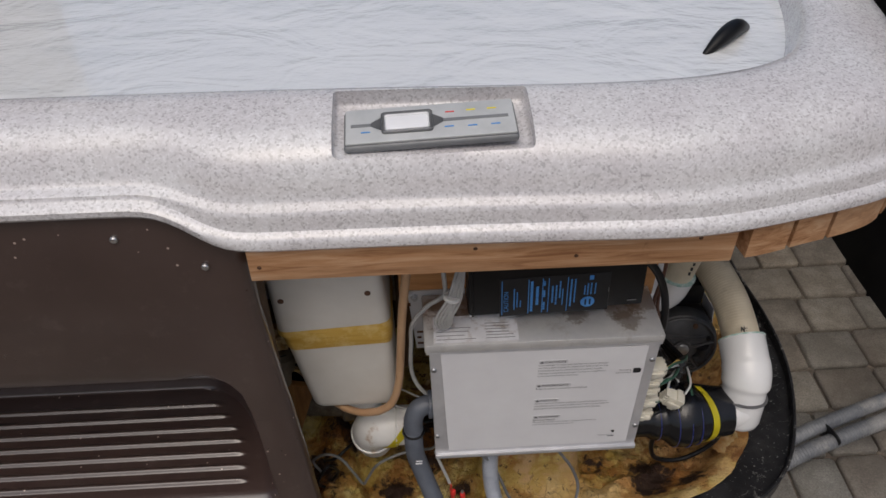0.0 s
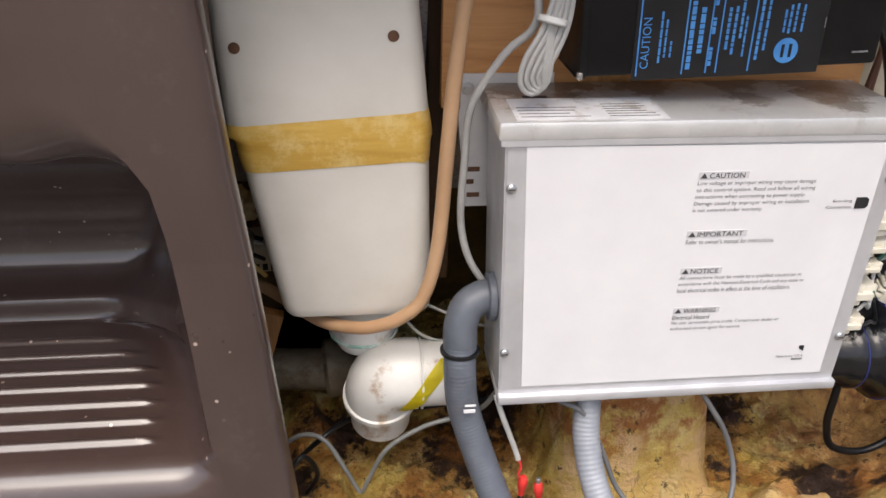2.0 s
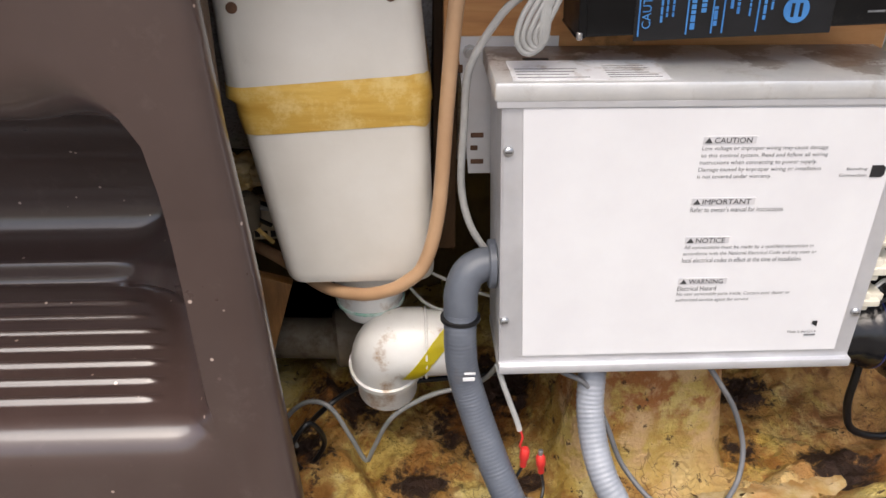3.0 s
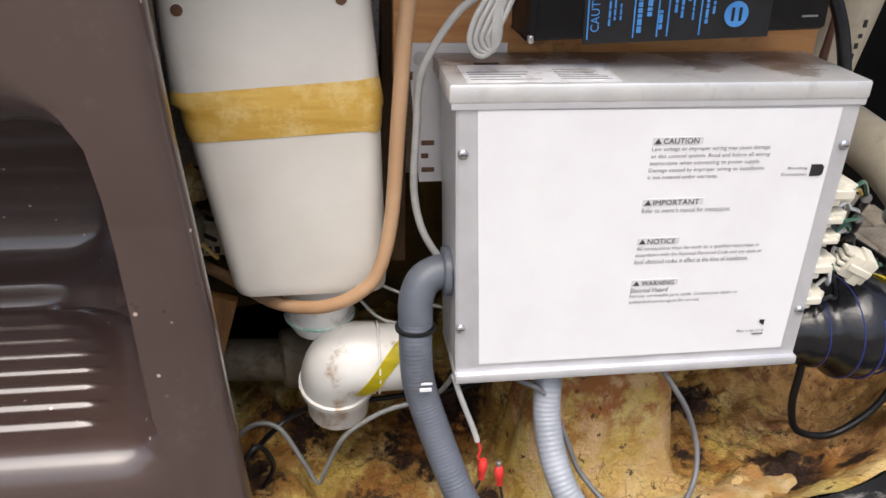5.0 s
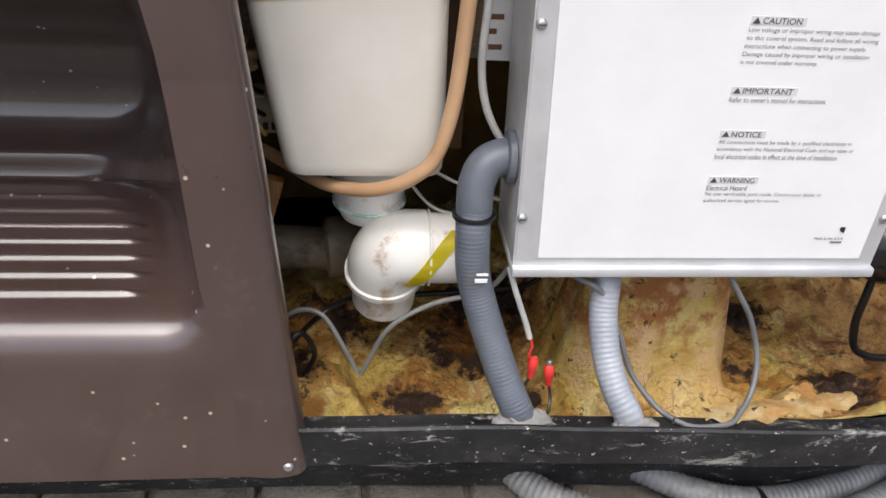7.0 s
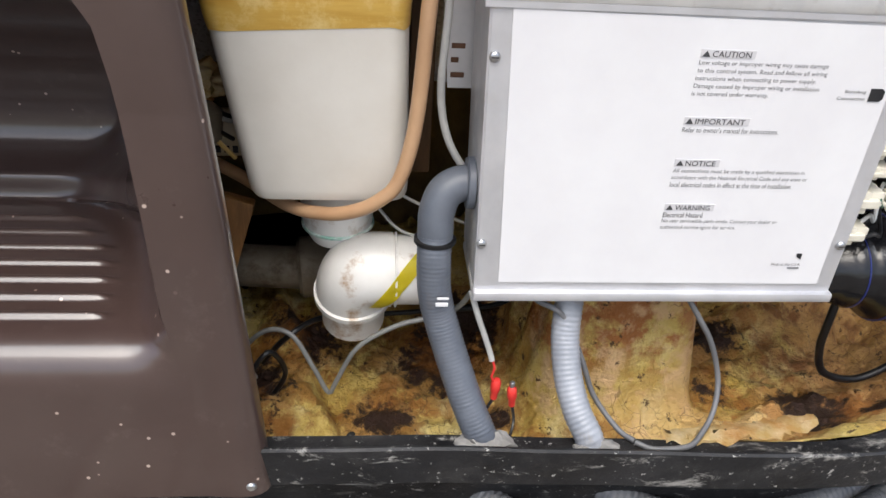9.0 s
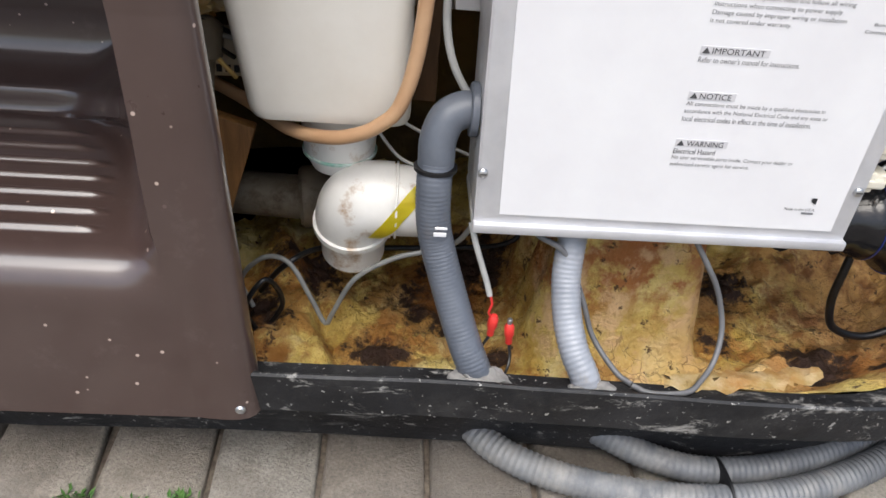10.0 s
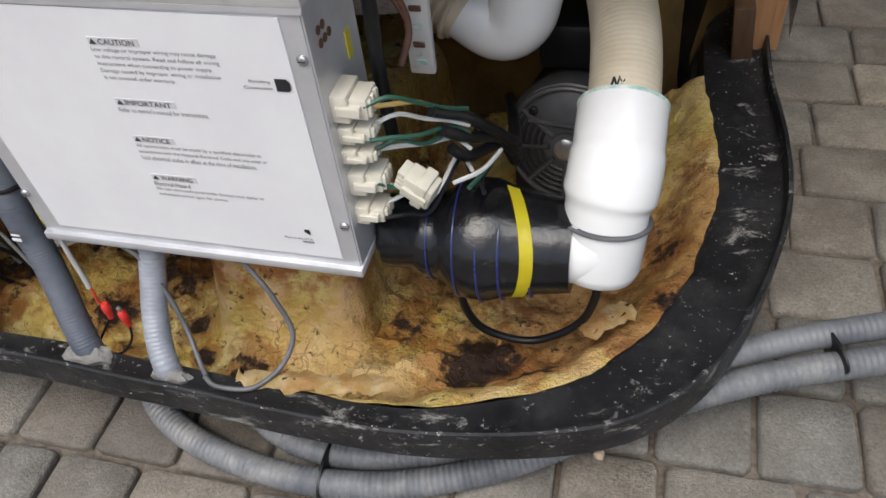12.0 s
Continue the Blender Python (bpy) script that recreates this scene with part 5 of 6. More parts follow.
for k in range(2):
    cable("plug_wire", [(0.338, 0.092 + k * 0.006, 0.62), (0.340, 0.097, 0.54), (0.337 + 0.006 * k, 0.10, 0.47), (0.352, 0.10, 0.43), (0.345, 0.09, 0.40)], 0.0028, BROWN_WIRE, "brown twisted wire beside the control box", "wire", 8)
cable("sensor_cable", [(-0.09, 0.12, 0.30), (-0.05, 0.11, 0.282), (-0.02, 0.10, 0.272), (0.01, 0.1, 0.26)], 0.0016, GREY_CABLE, "thin grey wire crossing behind the elbow", "wire", 6)
cable("sensor_cable", [(-0.095, 0.10, 0.305), (-0.075, 0.10, 0.272), (-0.055, 0.095, 0.255), (-0.02, 0.09, 0.250)], 0.0016, GREY_CABLE, "thin grey wire behind the white pipe", "wire", 6)

# ---- white pipe under the tank ----
lp = thing("drain_pipe", (-0.10, 0.087, 0.14), "dirty white pipe elbow with a strip of yellow tape", "pipe")
part("pipe", tube([(-0.085, 0.085, 0.2195), (-0.06, 0.085, 0.2195), (-0.04, 0.085, 0.2195), (-0.022, 0.085, 0.2195)], 0.0335, 32, 0.01), DIRTY_PVC, lp)
part("elbow", tube([(-0.066, 0.085, 0.2195), (-0.082, 0.0852, 0.2195), (-0.0925, 0.0865, 0.2165), (-0.0995, 0.0895, 0.2085), (-0.1025, 0.0935, 0.197), (-0.1030, 0.098, 0.183)], 0.0358, 32, 0.003), DIRTY_PVC, lp, "white moulded elbow")
part("collar", turned([(0.0358, 0), (0.0385, 0.001), (0.0385, 0.007), (0.0358, 0.008)], (-0.103, 0.0965, 0.189), (-0.01, 0.3, -0.95), 32), DIRTY_PVC, lp)
part("stub", tube([(-0.103, 0.097, 0.188), (-0.103, 0.104, 0.164), (-0.103, 0.110, 0.145)], 0.0315, 28, 0.01), DIRTY_PVC, lp)
part("seam", turned([(0.0337, 0), (0.0362, 0.0006), (0.0362, 0.0022), (0.0337, 0.0028)], (-0.064, 0.085, 0.2195), (1, 0, 0), 32), DIRTY_PVC, lp)
part("rubber_cuff", turned([(0.0338, 0), (0.0385, 0.001), (0.0385, 0.016), (0.0338, 0.017)], (-0.036, 0.085, 0.2195), (1, 0, 0), 32), BLACK_CABLE, lp)
rows = []
for k in range(25):
    u = k / 24
    x = -0.086 + 0.050 * u ** 1.2
    a = radians(-92 + 122 * u)
    row = []
    for j in range(3):
        xx = x + (j - 1) * (0.0042 + 0.0042 * min(1, 3 * u))
        r = 0.0345 if xx > -0.060 else 0.0368
        row.append((xx, 0.085 - r * math.cos(a + radians(30)), 0.2195 + r * math.sin(a + radians(30))))
    rows.append(row)
bm = sheet(rows)
bmesh.ops.solidify(bm, geom=list(bm.faces), thickness=0.0006)
part("tape_strip", bm, YELLOW, lp, "bright yellow tape strip")
tagged(part("drain_fitting", turned([(0.03, 0), (0.034, 0.004), (0.034, 0.045), (0.03, 0.05)], (-0.165, 0.19, 0.15), (1, 0.1, 0.05), 24), SHADED_PIPE), "grubby grey fitting coloured dark as shade behind the elbow", "pipe fitting")
tagged(part("drain_fitting", tube([(-0.30, 0.21, 0.145), (-0.24, 0.20, 0.147), (-0.16, 0.19, 0.15)], 0.024, 20, 0.01), SHADED_PIPE), "grubby grey pipe, coloured dark as shade, running back under the step", "pipe")
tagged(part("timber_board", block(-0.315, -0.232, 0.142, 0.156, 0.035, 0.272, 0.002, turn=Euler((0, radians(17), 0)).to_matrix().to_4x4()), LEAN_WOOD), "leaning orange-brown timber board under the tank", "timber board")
tagged(part("jet_fitting", turned([(0.012, 0), (0.018, 0.004), (0.018, 0.03), (0.024, 0.034), (0.024, 0.06), (0.016, 0.066)], (-0.248, 0.12, 0.30), (0.1, 0.2, 1), 20), SHADED_PIPE), "grubby ribbed jet fitting, coloured dark as shade, beside the tank", "pipe fitting")

rnd = random.Random(9)
bm = bmesh.new()
bmesh.ops.create_icosphere(bm, subdivisions=4, radius=1.0)
for v in bm.verts:
    k = 1 + 0.45 * noise.noise(v.co * 2.1) + 0.22 * noise.noise(v.co * 6.3)
    v.co = Vector((-0.248 + v.co.x * 0.030 * k, 0.155 + v.co.y * 0.022 * k, 0.374 + v.co.z * 0.020 * k))
tagged(part("foam_lump", bm, PALE_FOAM), "crumpled pale foam lump beside the tank", "foam lump")
for k in range(4):
    pts = [(-0.268 + 0.006 * k, 0.120 + 0.006 * k, 0.335 + 0.012 * k), (-0.252, 0.116 + 0.003 * k, 0.352 + rnd.uniform(-0.01, 0.014)), (-0.238 + 0.004 * k, 0.120, 0.366 - 0.010 * k), (-0.212, 0.135, 0.352 - 0.012 * k + rnd.uniform(-0.008, 0.008))]
    cable("jet_wire", pts, 0.0022, (BLACK_CABLE, GREY_CABLE, BLACK_CABLE, YELLOW_WIRE)[k], "thin wire tangled beside the tank", "wire", 8)
jet = thing("jet_pipe", (-0.25, 0.17, 0.315), "grubby cream jet pipe with black print behind the tank", "pipe")
part("pipe", tube([(-0.268, 0.170, 0.318), (-0.23, 0.173, 0.318), (-0.19, 0.176, 0.318)], 0.023, 24, 0.01), FLEX, jet)
part("coupling", turned([(0.0232, 0), (0.0275, 0.001), (0.0275, 0.020), (0.0232, 0.021)], (-0.266, 0.170, 0.318), (1, 0.08, 0), 24), DIRTY_PVC, jet)
for k in range(5):
    part("print_bar", block(-0.240 + 0.008 * k, -0.235 + 0.008 * k, 0.1478, 0.1485, 0.308, 0.315, 0), BLACK_INK, jet, smooth=False)

# ---- heater and right-hand pipework ----
heater = thing("heater", (0.40, 0.07, 0.2), "black taped heater tube with a yellow tape band", "heater")
part("tube_body", turned([(0.030, 0.0), (0.034, 0.004), (0.034, 0.030), (0.038, 0.036), (0.041, 0.044), (0.039, 0.052), (0.042, 0.060), (0.052, 0.070), (0.0545, 0.085), (0.0545, 0.100), (0.050, 0.112), (0.047, 0.125), (0.043, 0.150), (0.040, 0.170)], (0.312, 0.072, 0.244), (1, 0.0, 0.02), 40), WRAP, heater)
for h, r in ((0.046, 0.0405), (0.072, 0.0532), (0.092, 0.0549), (0.110, 0.0512), (0.135, 0.0460)):
    part("wrap_edge", turned([(r, 0), (r + 0.0004, 0.0003), (r + 0.0004, 0.0014), (r, 0.0017)], (0.312 + h, 0.072, 0.2445), (1, 0.04, 0.03), 40), BLUE_LINE, heater)
rows = []
for k in range(30):
    a = radians(-75 + 185 * k / 29)
    x = 0.4230 + 0.023 * math.sin(k / 29 * 3.1) + 0.003 * k / 29
    row = []
    for j in range(3):
        xx = x + (j - 1) * 0.0055
        r = table(xx - 0.312, [(0.10, 0.0558), (0.112, 0.0515), (0.125, 0.0485), (0.15, 0.0446)])
        row.append((xx, 0.072 - r * math.cos(a), 0.2465 + r * math.sin(a)))
    rows.append(row)
bm = sheet(rows)
bmesh.ops.solidify(bm, geom=list(bm.faces), thickness=-0.0006)
part("tape_band", bm, YELLOW, heater, "bright yellow tape band")
heater.location += Vector((0.007, -0.013, 0.001))

rp = thing("return_pipe", (0.51, 0.08, 0.2), "white pipe elbows joined to a cream flexible pipe", "pipe")
part("lower_elbow", tube([(0.470, 0.075, 0.2515), (0.486, 0.075, 0.252), (0.499, 0.076, 0.2545), (0.5075, 0.078, 0.2610), (0.5110, 0.082, 0.271), (0.5120, 0.0865, 0.284)], 0.0325, 34, 0.003), PVC, rp)
part("lower_body", turned([(0.004, 0.0), (0.026, 0.001), (0.0335, 0.006), (0.0362, 0.015), (0.0362, 0.059)], (0.5080, 0.0728, 0.2225), (0.0053, 0.0175, 0.073), 34), PVC, rp)
part("joint_ring", turned([(0.0360, 0), (0.0388, 0.0006), (0.0388, 0.0024), (0.0360, 0.0030)], (0.5118, 0.0855, 0.2765), (0.04, 0.28, 1), 34), DARK_CABLE, rp, "dark glued joint line")
part("upper_elbow", tube([(0.5118, 0.0862, 0.279), (0.5128, 0.091, 0.293), (0.515, 0.100, 0.3085), (0.5160, 0.1145, 0.3205), (0.5160, 0.132, 0.3315), (0.516, 0.151, 0.3420)], lambda s: 0.0350 + 0.0040 * step01(0.012, 0.022, s) - 0.0015 * step01(0.05, 0.06, s), 34, 0.002), PVC, rp, "white moulded elbow")
part("primer_ring", turned([(0.0372, 0), (0.0382, 0.001), (0.0382, 0.003), (0.030, 0.0035)], (0.516, 0.150, 0.3415), (-0.02, 0.88, 0.46), 34), GREEN, rp, "green primer smear")
part("flexible_pipe", tube([(0.516, 0.145, 0.3385), (0.5150, 0.175, 0.354), (0.511, 0.215, 0.370), (0.502, 0.262, 0.382), (0.488, 0.312, 0.394), (0.470, 0.352, 0.406), (0.448, 0.40, 0.420), (0.42, 0.46, 0.43)], corrugated(0.0300, 0.0002, 0.0046), 30, 0.0013), FLEX, rp, "cream flexible pipe")
part("union_ring", turned([(0.0325, 0), (0.0375, 0.001), (0.0375, 0.007), (0.0325, 0.008)], (0.4865, 0.315, 0.3945), (-0.42, 0.88, 0.25), 30), FLEX, rp)
for xa, ya, xb, yb in ((0.5055, 0.142, 0.5070, 0.149), (0.5070, 0.149, 0.5095, 0.143), (0.5100, 0.141, 0.5115, 0.150), (0.5120, 0.149, 0.5140, 0.143), (0.5140, 0.143, 0.5160, 0.149)):
    part("ink_mark", tube([(xa, ya, 0.3782 + (ya - 0.158) * 0.52), (xb, yb, 0.3782 + (yb - 0.158) * 0.52)], 0.0010, 6, 0.01), BLACK_INK, rp)

rp.location += Vector((0.001, -0.017, -0.001))

vp = thing("suction_pipe", (0.41, 0.235, 0.33), "white pipe elbow with a printed cream riser", "pipe")
part("riser", tube([(0.4205, 0.235, 0.392), (0.432, 0.232, 0.46), (0.445, 0.228, 0.54), (0.462, 0.222, 0.66)], 0.0285, 26, 0.02), FLEX, vp, "cream pipe with black print")
part("elbow", tube([(0.4230, 0.234, 0.405), (0.4195, 0.2355, 0.385), (0.414, 0.237, 0.365), (0.402, 0.239, 0.353), (0.387, 0.242, 0.352), (0.366, 0.248, 0.362), (0.352, 0.252, 0.370)], 0.0335, 30, 0.004), PVC, vp, "white moulded elbow")
part("primer_ring", turned([(0.0322, 0), (0.0342, 0.0005), (0.0342, 0.0025), (0.0322, 0.003)], (0.4225, 0.2342, 0.402), (0.16, -0.03, 1), 30), GREEN, vp)
part("union", tube([(0.363, 0.249, 0.363), (0.345, 0.254, 0.374), (0.325, 0.260, 0.385)], 0.036, 28, 0.01), FLEX, vp)
for k in range(4):
    part("union_rib", turned([(0.0355, 0), (0.0405, 0.001), (0.0405, 0.0035), (0.0355, 0.0045)], Vector((0.357, 0.2505, 0.3665)) + Vector((-0.865, 0.25, 0.43)) * 0.0095 * k, (-0.865, 0.25, 0.43), 30), FLEX, vp)
part("upper_tee", tube([(0.34, 0.235, 0.585), (0.39, 0.232, 0.580), (0.44, 0.226, 0.580), (0.475, 0.215, 0.588)], 0.024, 24, 0.01), PVC, vp, "white pipe under the lip")
for k in range(9):
    z = 0.425 + 0.011 * k
    part("print_bar", block(0.4300 + 0.0017 * k, 0.4335 + 0.0017 * k, 0.2035 - 0.0005 * k, 0.2050 - 0.0005 * k, z, z + random.uniform(0.004, 0.008), 0), BLACK_INK, vp, smooth=False)
tagged(part("small_pipe", tube([(0.372, 0.20, 0.405), (0.374, 0.20, 0.44), (0.378, 0.20, 0.52), (0.382, 0.21, 0.66)], 0.0135, 18, 0.02), PVC), "thin white pipe rising behind the box", "pipe")
manifold = thing("air_manifold", (0.342, 0.154, 0.352), "white perforated strip standing beside the box", "manifold")
part("strip", block(0.330, 0.353, 0.150, 0.158, 0.352, 0.50, 0.002), DIRTY_PVC, manifold)
for k in range(8):
    part("slot", block(0.336, 0.347, 0.1485, 0.1505, 0.362 + 0.017 * k, 0.368 + 0.017 * k, 0.001, 1), BROWN_WIRE if k % 2 else GREEN, manifold)

# ---- pump ----
pump = thing("pump", (0.47, 0.30, 0.05), "dark pump motor with a slotted grey end bell", "pump")
AX = Vector((-0.10, -0.97, 0.22)).normalized()
hub = Vector((0.4625, 0.222, 0.229))
part("motor_body", turned([(0.055, 0.0), (0.066, 0.006), (0.066, 0.20), (0.05, 0.21)], hub - AX * 0.21, AX, 36), DARK_MOTOR, pump)
bell = part("end_bell", turned([(0.067, -0.03), (0.068, -0.014), (0.064, -0.004), (0.052, 0.002), (0.020, 0.006), (0.017, 0.006), (0.016, 0.012), (0.010, 0.0125)], hub, AX, 40), MOTOR, pump, "grey cast end bell")
part("hub_cap", turned([(0.0115, 0.0), (0.0115, 0.003), (0.009, 0.0045)], hub + AX * 0.0115, AX, 24), STEEL, pump)
upv = (Vector((0, 0, 1)) - AX * AX.z).normalized()
side = upv.cross(AX)


def on_bell(a, r, h=0.0):
    """A place on the end bell: angle from the horizontal, radius, height over its dished face."""
    return hub + AX * (0.0068 - 0.12 * (r - 0.02) + h) + (math.cos(a) * side + math.sin(a) * upv) * r


for a0, a1 in ((148, 186), (190, 226), (234, 268), (272, 306)):
    for ring_r in (0.027, 0.0335, 0.040, 0.0465, 0.053):
        arc = [on_bell(radians(a0 + (a1 - a0) * k / 6), ring_r) for k in range(7)]
        part("vent_slot", tube(arc, 0.0022, 6, 0.01, ready=True), BLACK_INK, bell)
for a0 in (146, 188, 230, 270, 308, 12):
    part("spoke", tube([on_bell(radians(a0), r, 0.0004) for r in (0.018, 0.030, 0.045, 0.060)], 0.0028, 8), MOTOR, bell)
part("rim_bead", tube([on_bell(radians(10 * k), 0.061, 0.0012) for k in range(37)], 0.0030, 8, ready=True), MOTOR, bell)
part("side_opening", tube([on_bell(radians(a), r, 0.0006) for a, r in ((318, 0.040), (335, 0.042), (352, 0.041), (5, 0.038))], 0.0115, 12), BLACK_INK, bell)
part("face_bridge", tube([on_bell(radians(150), 0.047, 0.0012), on_bell(radians(115), 0.026, 0.0012), on_bell(radians(65), 0.026, 0.0012), on_bell(radians(30), 0.047, 0.0012)], 0.0032, 8), MOTOR, bell)
for a0, mt in ((68, RUST), (24, DARK_MOTOR), (138, DARK_MOTOR)):
    part("bolt", turned([(0.005, -0.001), (0.005, 0.003), (0.003, 0.004)], on_bell(radians(a0), 0.050), AX, 6), mt, pump)
part("foot", block(0.40, 0.52, 0.25, 0.40, 0.05, 0.185, 0.006), DARK_MOTOR, pump)
part("terminal_box", block(0.425, 0.505, 0.27, 0.39, 0.285, 0.335, 0.006), DARK_MOTOR, pump)
part("rating_label", block(0.523, 0.5245, 0.255, 0.30, 0.22, 0.29, 0.0, turn=Euler((0, radians(-8), radians(6))).to_matrix().to_4x4()), PAPER, pump, "pale rating label", smooth=False)

# ---- corner post ----
post = thing("timber_post", (0.675, 0.60, 0.125), "pine corner post standing on the base pan rim", "timber post")
part("stud", block(0.648, 0.698, 0.585, 0.63, 0.126, 0.775, 0.002), POST_WOOD, post)
part("shim", block(0.635, 0.662, 0.56, 0.60, 0.125, 0.20, 0.003, turn=Euler((0, radians(-6), 0)).to_matrix().to_4x4()), DARK_WOOD, post)
rows = []
for i in range(25):
    u = i / 24
    rows.append([(0.455 + 0.140 * u + 0.008 * math.sin(k * 0.9 + 3 * u), 0.622 - 0.030 * u + 0.016 * math.sin(9 * u + 0.35 * k) + wob(u, k * 0.1, 0, 5, 0.02), 0.03 + 0.74 * k / 18) for k in range(19)])
tagged(part("hanging_sheet", sheet(rows), WRAP), "black crumpled plastic sheet hanging beside the post", "plastic sheet")

# ---- conduits lying on the paving ----
RIB = corrugated(0.0145, 0.00065, 0.0062)
cond = tagged(part("ground_conduit", tube([(0.005, 0.02, 0.022), (0.040, -0.030, 0.018), (0.095, -0.062, 0.0165), (0.175, -0.082, 0.0165), (0.258, -0.086, 0.0165), (0.34, -0.072, 0.0165), (0.43, -0.038, 0.020), (0.52, 0.012, 0.033), (0.60, 0.052, 0.052), (0.68, 0.082, 0.070), (0.76, 0.105, 0.082), (0.90, 0.145, 0.092), (1.03, 0.175, 0.10)], RIB, 16, 0.0014), DUSTY_PIPE), "dusty grey corrugated conduit curving along the paving", "conduit", "conduits on the paving")
cond2 = tagged(part("ground_conduit", tube([(0.110, 0.01, 0.030), (0.150, -0.018, 0.026), (0.20, -0.044, 0.021), (0.258, -0.053, 0.017), (0.34, -0.040, 0.017), (0.43, -0.006, 0.024), (0.52, 0.045, 0.040), (0.60, 0.084, 0.062), (0.68, 0.114, 0.080), (0.76, 0.138, 0.093), (0.90, 0.178, 0.105), (1.03, 0.208, 0.112)], corrugated(0.0135, 0.00055, 0.0062), 16, 0.0014), DUSTY_PIPE), "dusty grey ribbed conduit tied beside another", "conduit", "conduits on the paving")
for x, y, z, ax in ((0.257, -0.070, 0.017, (1, 0.06, 0)), (0.738, 0.115, 0.085, (1, 0.32, 0.14))):
    bm = turned([(0.0315, 0), (0.033, 0.0005), (0.033, 0.0028), (0.0315, 0.0033)], (0, 0, 0), (1, 0, 0), 28)
    for v in bm.verts:
        v.co.z *= 0.55
    q = Vector((1, 0, 0)).rotation_difference(Vector(ax).normalized()).to_matrix().to_4x4()
    bmesh.ops.transform(bm, matrix=Matrix.Translation((x, y, z)) @ q @ Euler((radians(-18) if x > 0.5 else 0, 0, 0)).to_matrix().to_4x4(), verts=bm.verts)
    tagged(part("cable_tie", bm, BLACK_CABLE), "black cable tie round the two conduits", "cable tie", "ties on the conduits")

# ---- pebble and weeds ----
bm = bmesh.new()
bmesh.ops.create_icosphere(bm, subdivisions=2, radius=0.006)
for v in bm.verts:
    v.co *= 1 + 0.3 * noise.noise(v.co * 300)
bmesh.ops.translate(bm, verts=bm.verts, vec=(0.528, 0.005, 0.005))
tagged(part("pebble", bm, PEBBLE), "small tan pebble on a paver", "pebble")
random.seed(3)
for wx, wy, count in ((-0.335, -0.088, 26), (-0.243, -0.090, 34), (-0.285, -0.096, 10)):
    bm = bmesh.new()
    for k in range(count):
        a, l = random.uniform(0, 6.28), random.uniform(0.004, 0.010)
        cx, cy = wx + random.gauss(0, 0.006), wy + random.gauss(0, 0.003)
        h = random.uniform(0.003, 0.010)
        d = Vector((math.cos(a), math.sin(a), 0))
        s = Vector((-d.y, d.x, 0)) * l * 0.22
        vs = [bm.verts.new(v) for v in (Vector((cx, cy, -0.004)), Vector((cx, cy, h * 0.6)) + d * l * 0.5 + s, Vector((cx, cy, h)) + d * l, Vector((cx, cy, h * 0.6)) + d * l * 0.5 - s)]
        bm.faces.new(vs)
    tagged(part("weed", bm, LEAF, smooth=False), "small green weed growing in a paving joint", "weed", "weeds in the joints")

# ---- paving ----
paving = thing("pavement", (0.3, -0.2, -0.012), "worn grey-brown tumbled concrete pavers with sandy joints", "pavement", kind="structure")


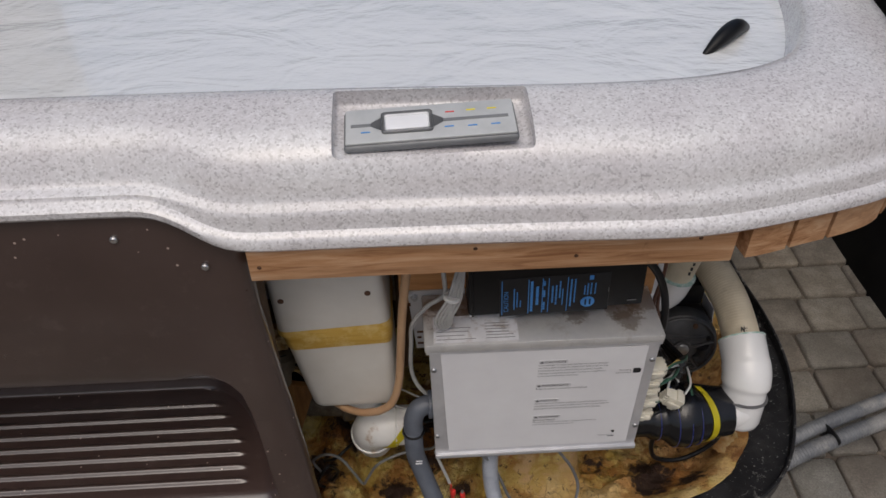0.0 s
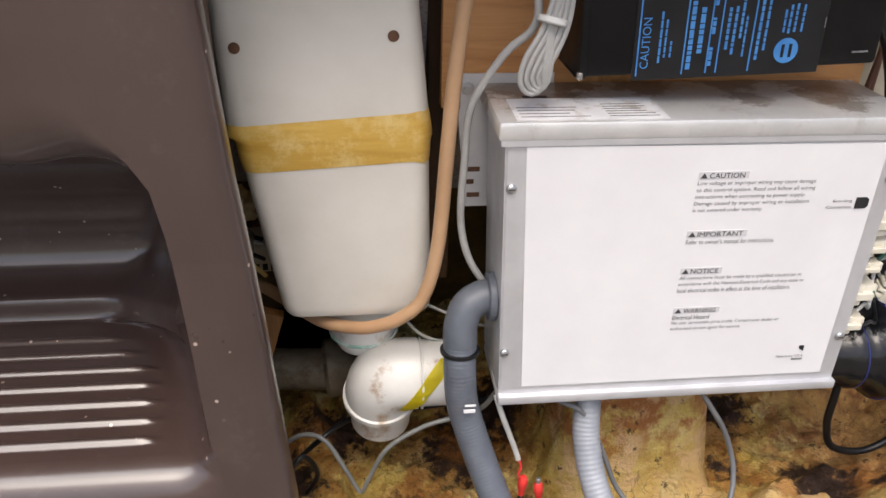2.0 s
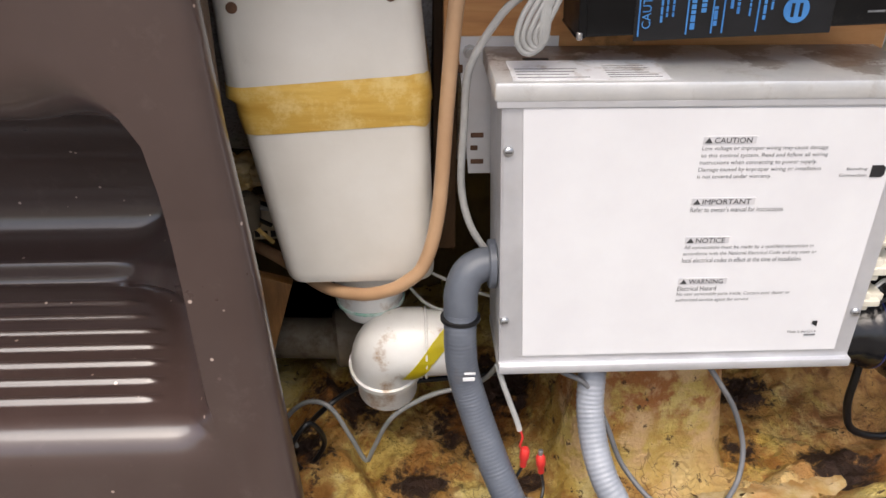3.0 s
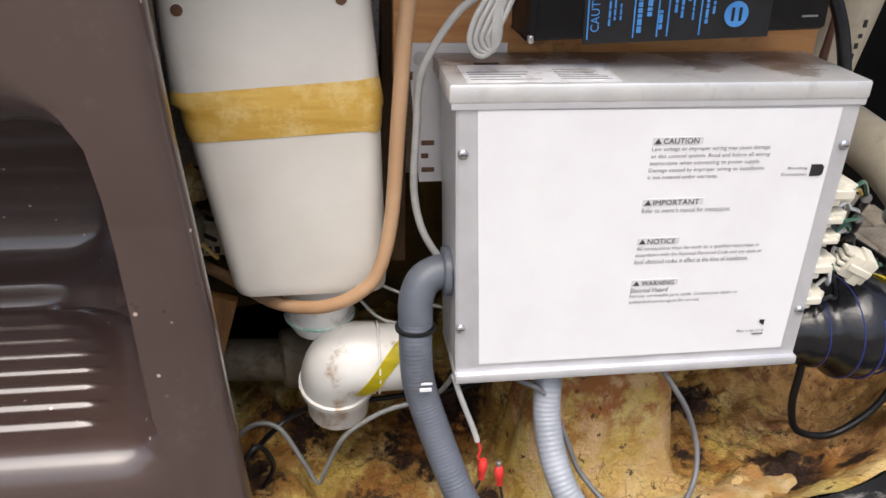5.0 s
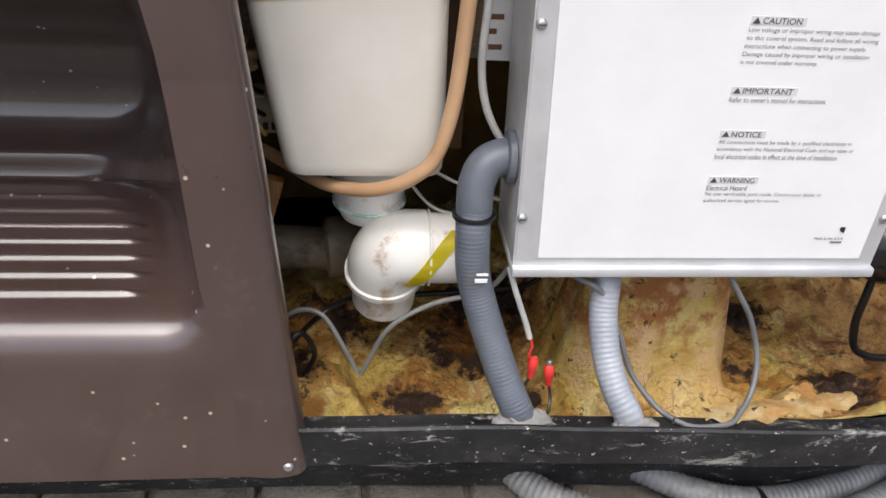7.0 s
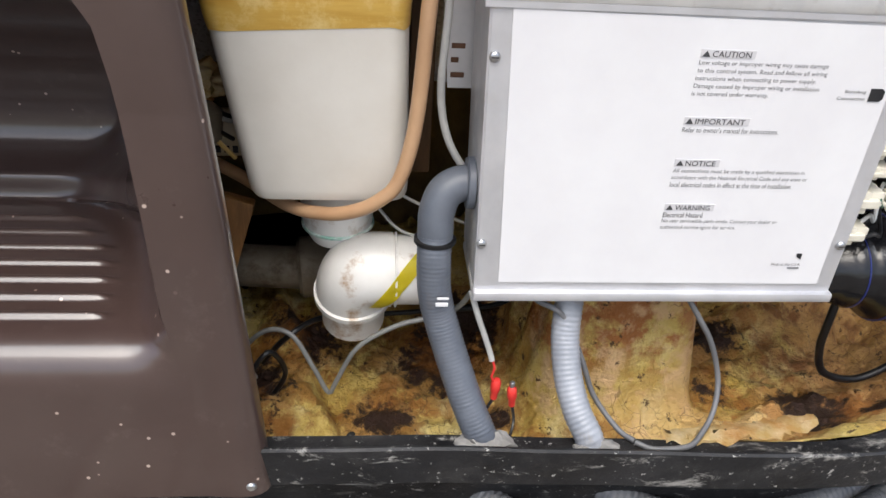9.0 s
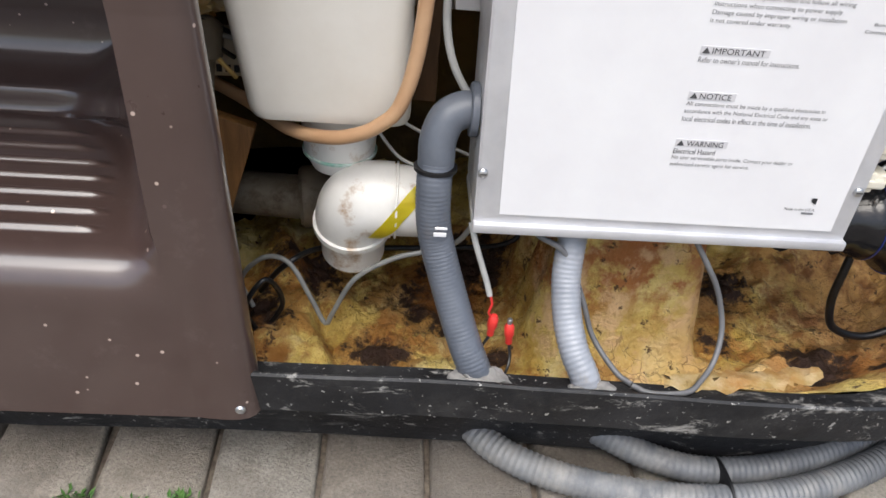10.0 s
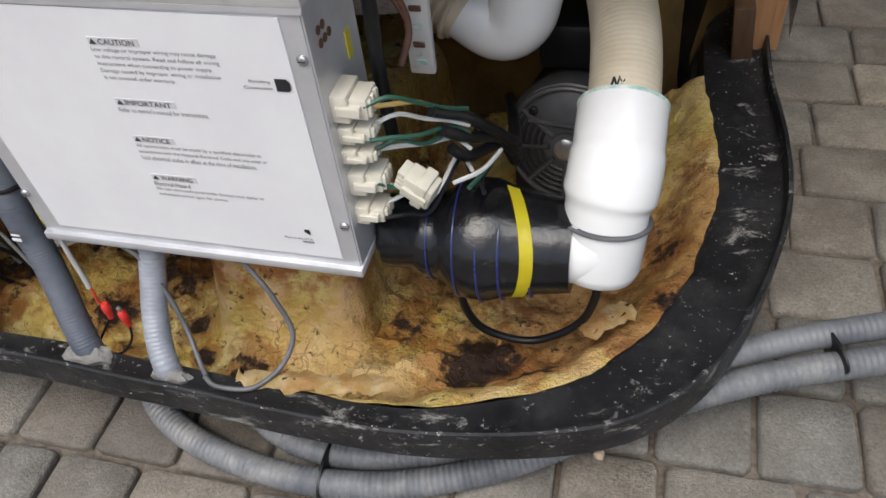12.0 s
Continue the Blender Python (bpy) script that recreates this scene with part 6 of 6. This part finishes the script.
def paver_mesh(w, d, seed):
    rnd = random.Random(seed)
    j = 0.0032
    hw, hd = w / 2 - j, d / 2 - j
    def ringpts(k, z):
        pts = []
        c = 0.006
        for sx, sy in ((1, -1), (1, 1), (-1, 1), (-1, -1)):
            a, b = (sx * (hw * k), sy * (hd * k - c)), (sx * (hw * k - c), sy * hd * k)
            pts += [a, b] if sx * sy < 0 else [b, a]
        pts.sort(key=lambda q: math.atan2(q[1] / hd, q[0] / hw))
        return [(x + wobx, y + woby, z) for (x, y), (wobx, woby) in zip(pts, jit)]
    jit = [(rnd.uniform(-0.0018, 0.0018), rnd.uniform(-0.0018, 0.0018)) for _ in range(8)]
    order = [ringpts(1.0, -0.016), ringpts(1.0, -0.0075), ringpts(0.98, -0.0028), ringpts(0.92, 0.0)]
    bm = bmesh.new()
    rings = [[bm.verts.new(p) for p in r] for r in order]
    for a, b in zip(rings, rings[1:]):
        for k in range(8):
            bm.faces.new((a[k], a[(k + 1) % 8], b[(k + 1) % 8], b[k]))
    bm.faces.new(rings[-1])
    bmesh.ops.recalc_face_normals(bm, faces=bm.faces)
    me = bpy.data.meshes.new("paver")
    bm.to_mesh(me)
    bm.free()
    me.shade_smooth()
    me.set_sharp_from_angle(angle=radians(50))
    me.materials.append(PAVER)
    return me


ROW_D = 0.108
PAVERS = {}
for w in (0.072, 0.102, 0.132, 0.152):
    PAVERS[w] = [paver_mesh(w, ROW_D, 10 * k + int(w * 1000)) for k in range(5)]
random.seed(11)
placed = []
for r in range(-6, 30):
    y = -0.040 + r * ROW_D
    if y < -0.75 or y > 2.6:
        continue
    x = -1.1 + (0.0 if r == 0 else random.uniform(0, 0.1))
    if r == 0:
        x = -0.428 - 7 * 0.102
    while x < 1.06:
        w = 0.102 if r == 0 and x < 0.3 else random.choice((0.102, 0.102, 0.132, 0.152, 0.072, 0.132))
        placed.append((x + w / 2, y, w))
        x += w


def seen_near(x, y):
    if y < -0.02:
        return x > -0.62 and y > -0.42
    return x > 0.40 and (x > 0.60 or y < 0.12) and y < 1.75


near = [q for q in placed if seen_near(q[0], q[1])]
near.sort(key=lambda q: math.hypot(q[0] - 0.45, q[1] - 0.1))
near, rest = near[:300], [q for q in placed if not seen_near(q[0], q[1])] + near[300:]
for x, y, w in near:
    ob = new("paver", random.choice(PAVERS[w]))
    ob.parent = paving
    ob.matrix_parent_inverse = Matrix.Translation(paving.location).inverted()
    ob.matrix_basis = pose(x, y, random.uniform(-0.0018, 0.0018), random.uniform(-0.5, 0.5), random.uniform(-0.5, 0.5), random.choice((0, 180)) + random.uniform(-0.8, 0.8))
verts, faces = [], []
for x, y, w in rest:
    me = random.choice(PAVERS[w])
    o = len(verts)
    dz = random.uniform(-0.0018, 0.0018)
    verts += [(v.co.x + x, v.co.y + y, v.co.z + dz) for v in me.vertices]
    faces += [[o + i for i in f.vertices] for f in me.polygons]
me = bpy.data.meshes.new("far_pavers")
me.from_pydata(verts, [], faces)
tagged(link_mesh("far_pavers", me, PAVER, paving), kind="stuff")
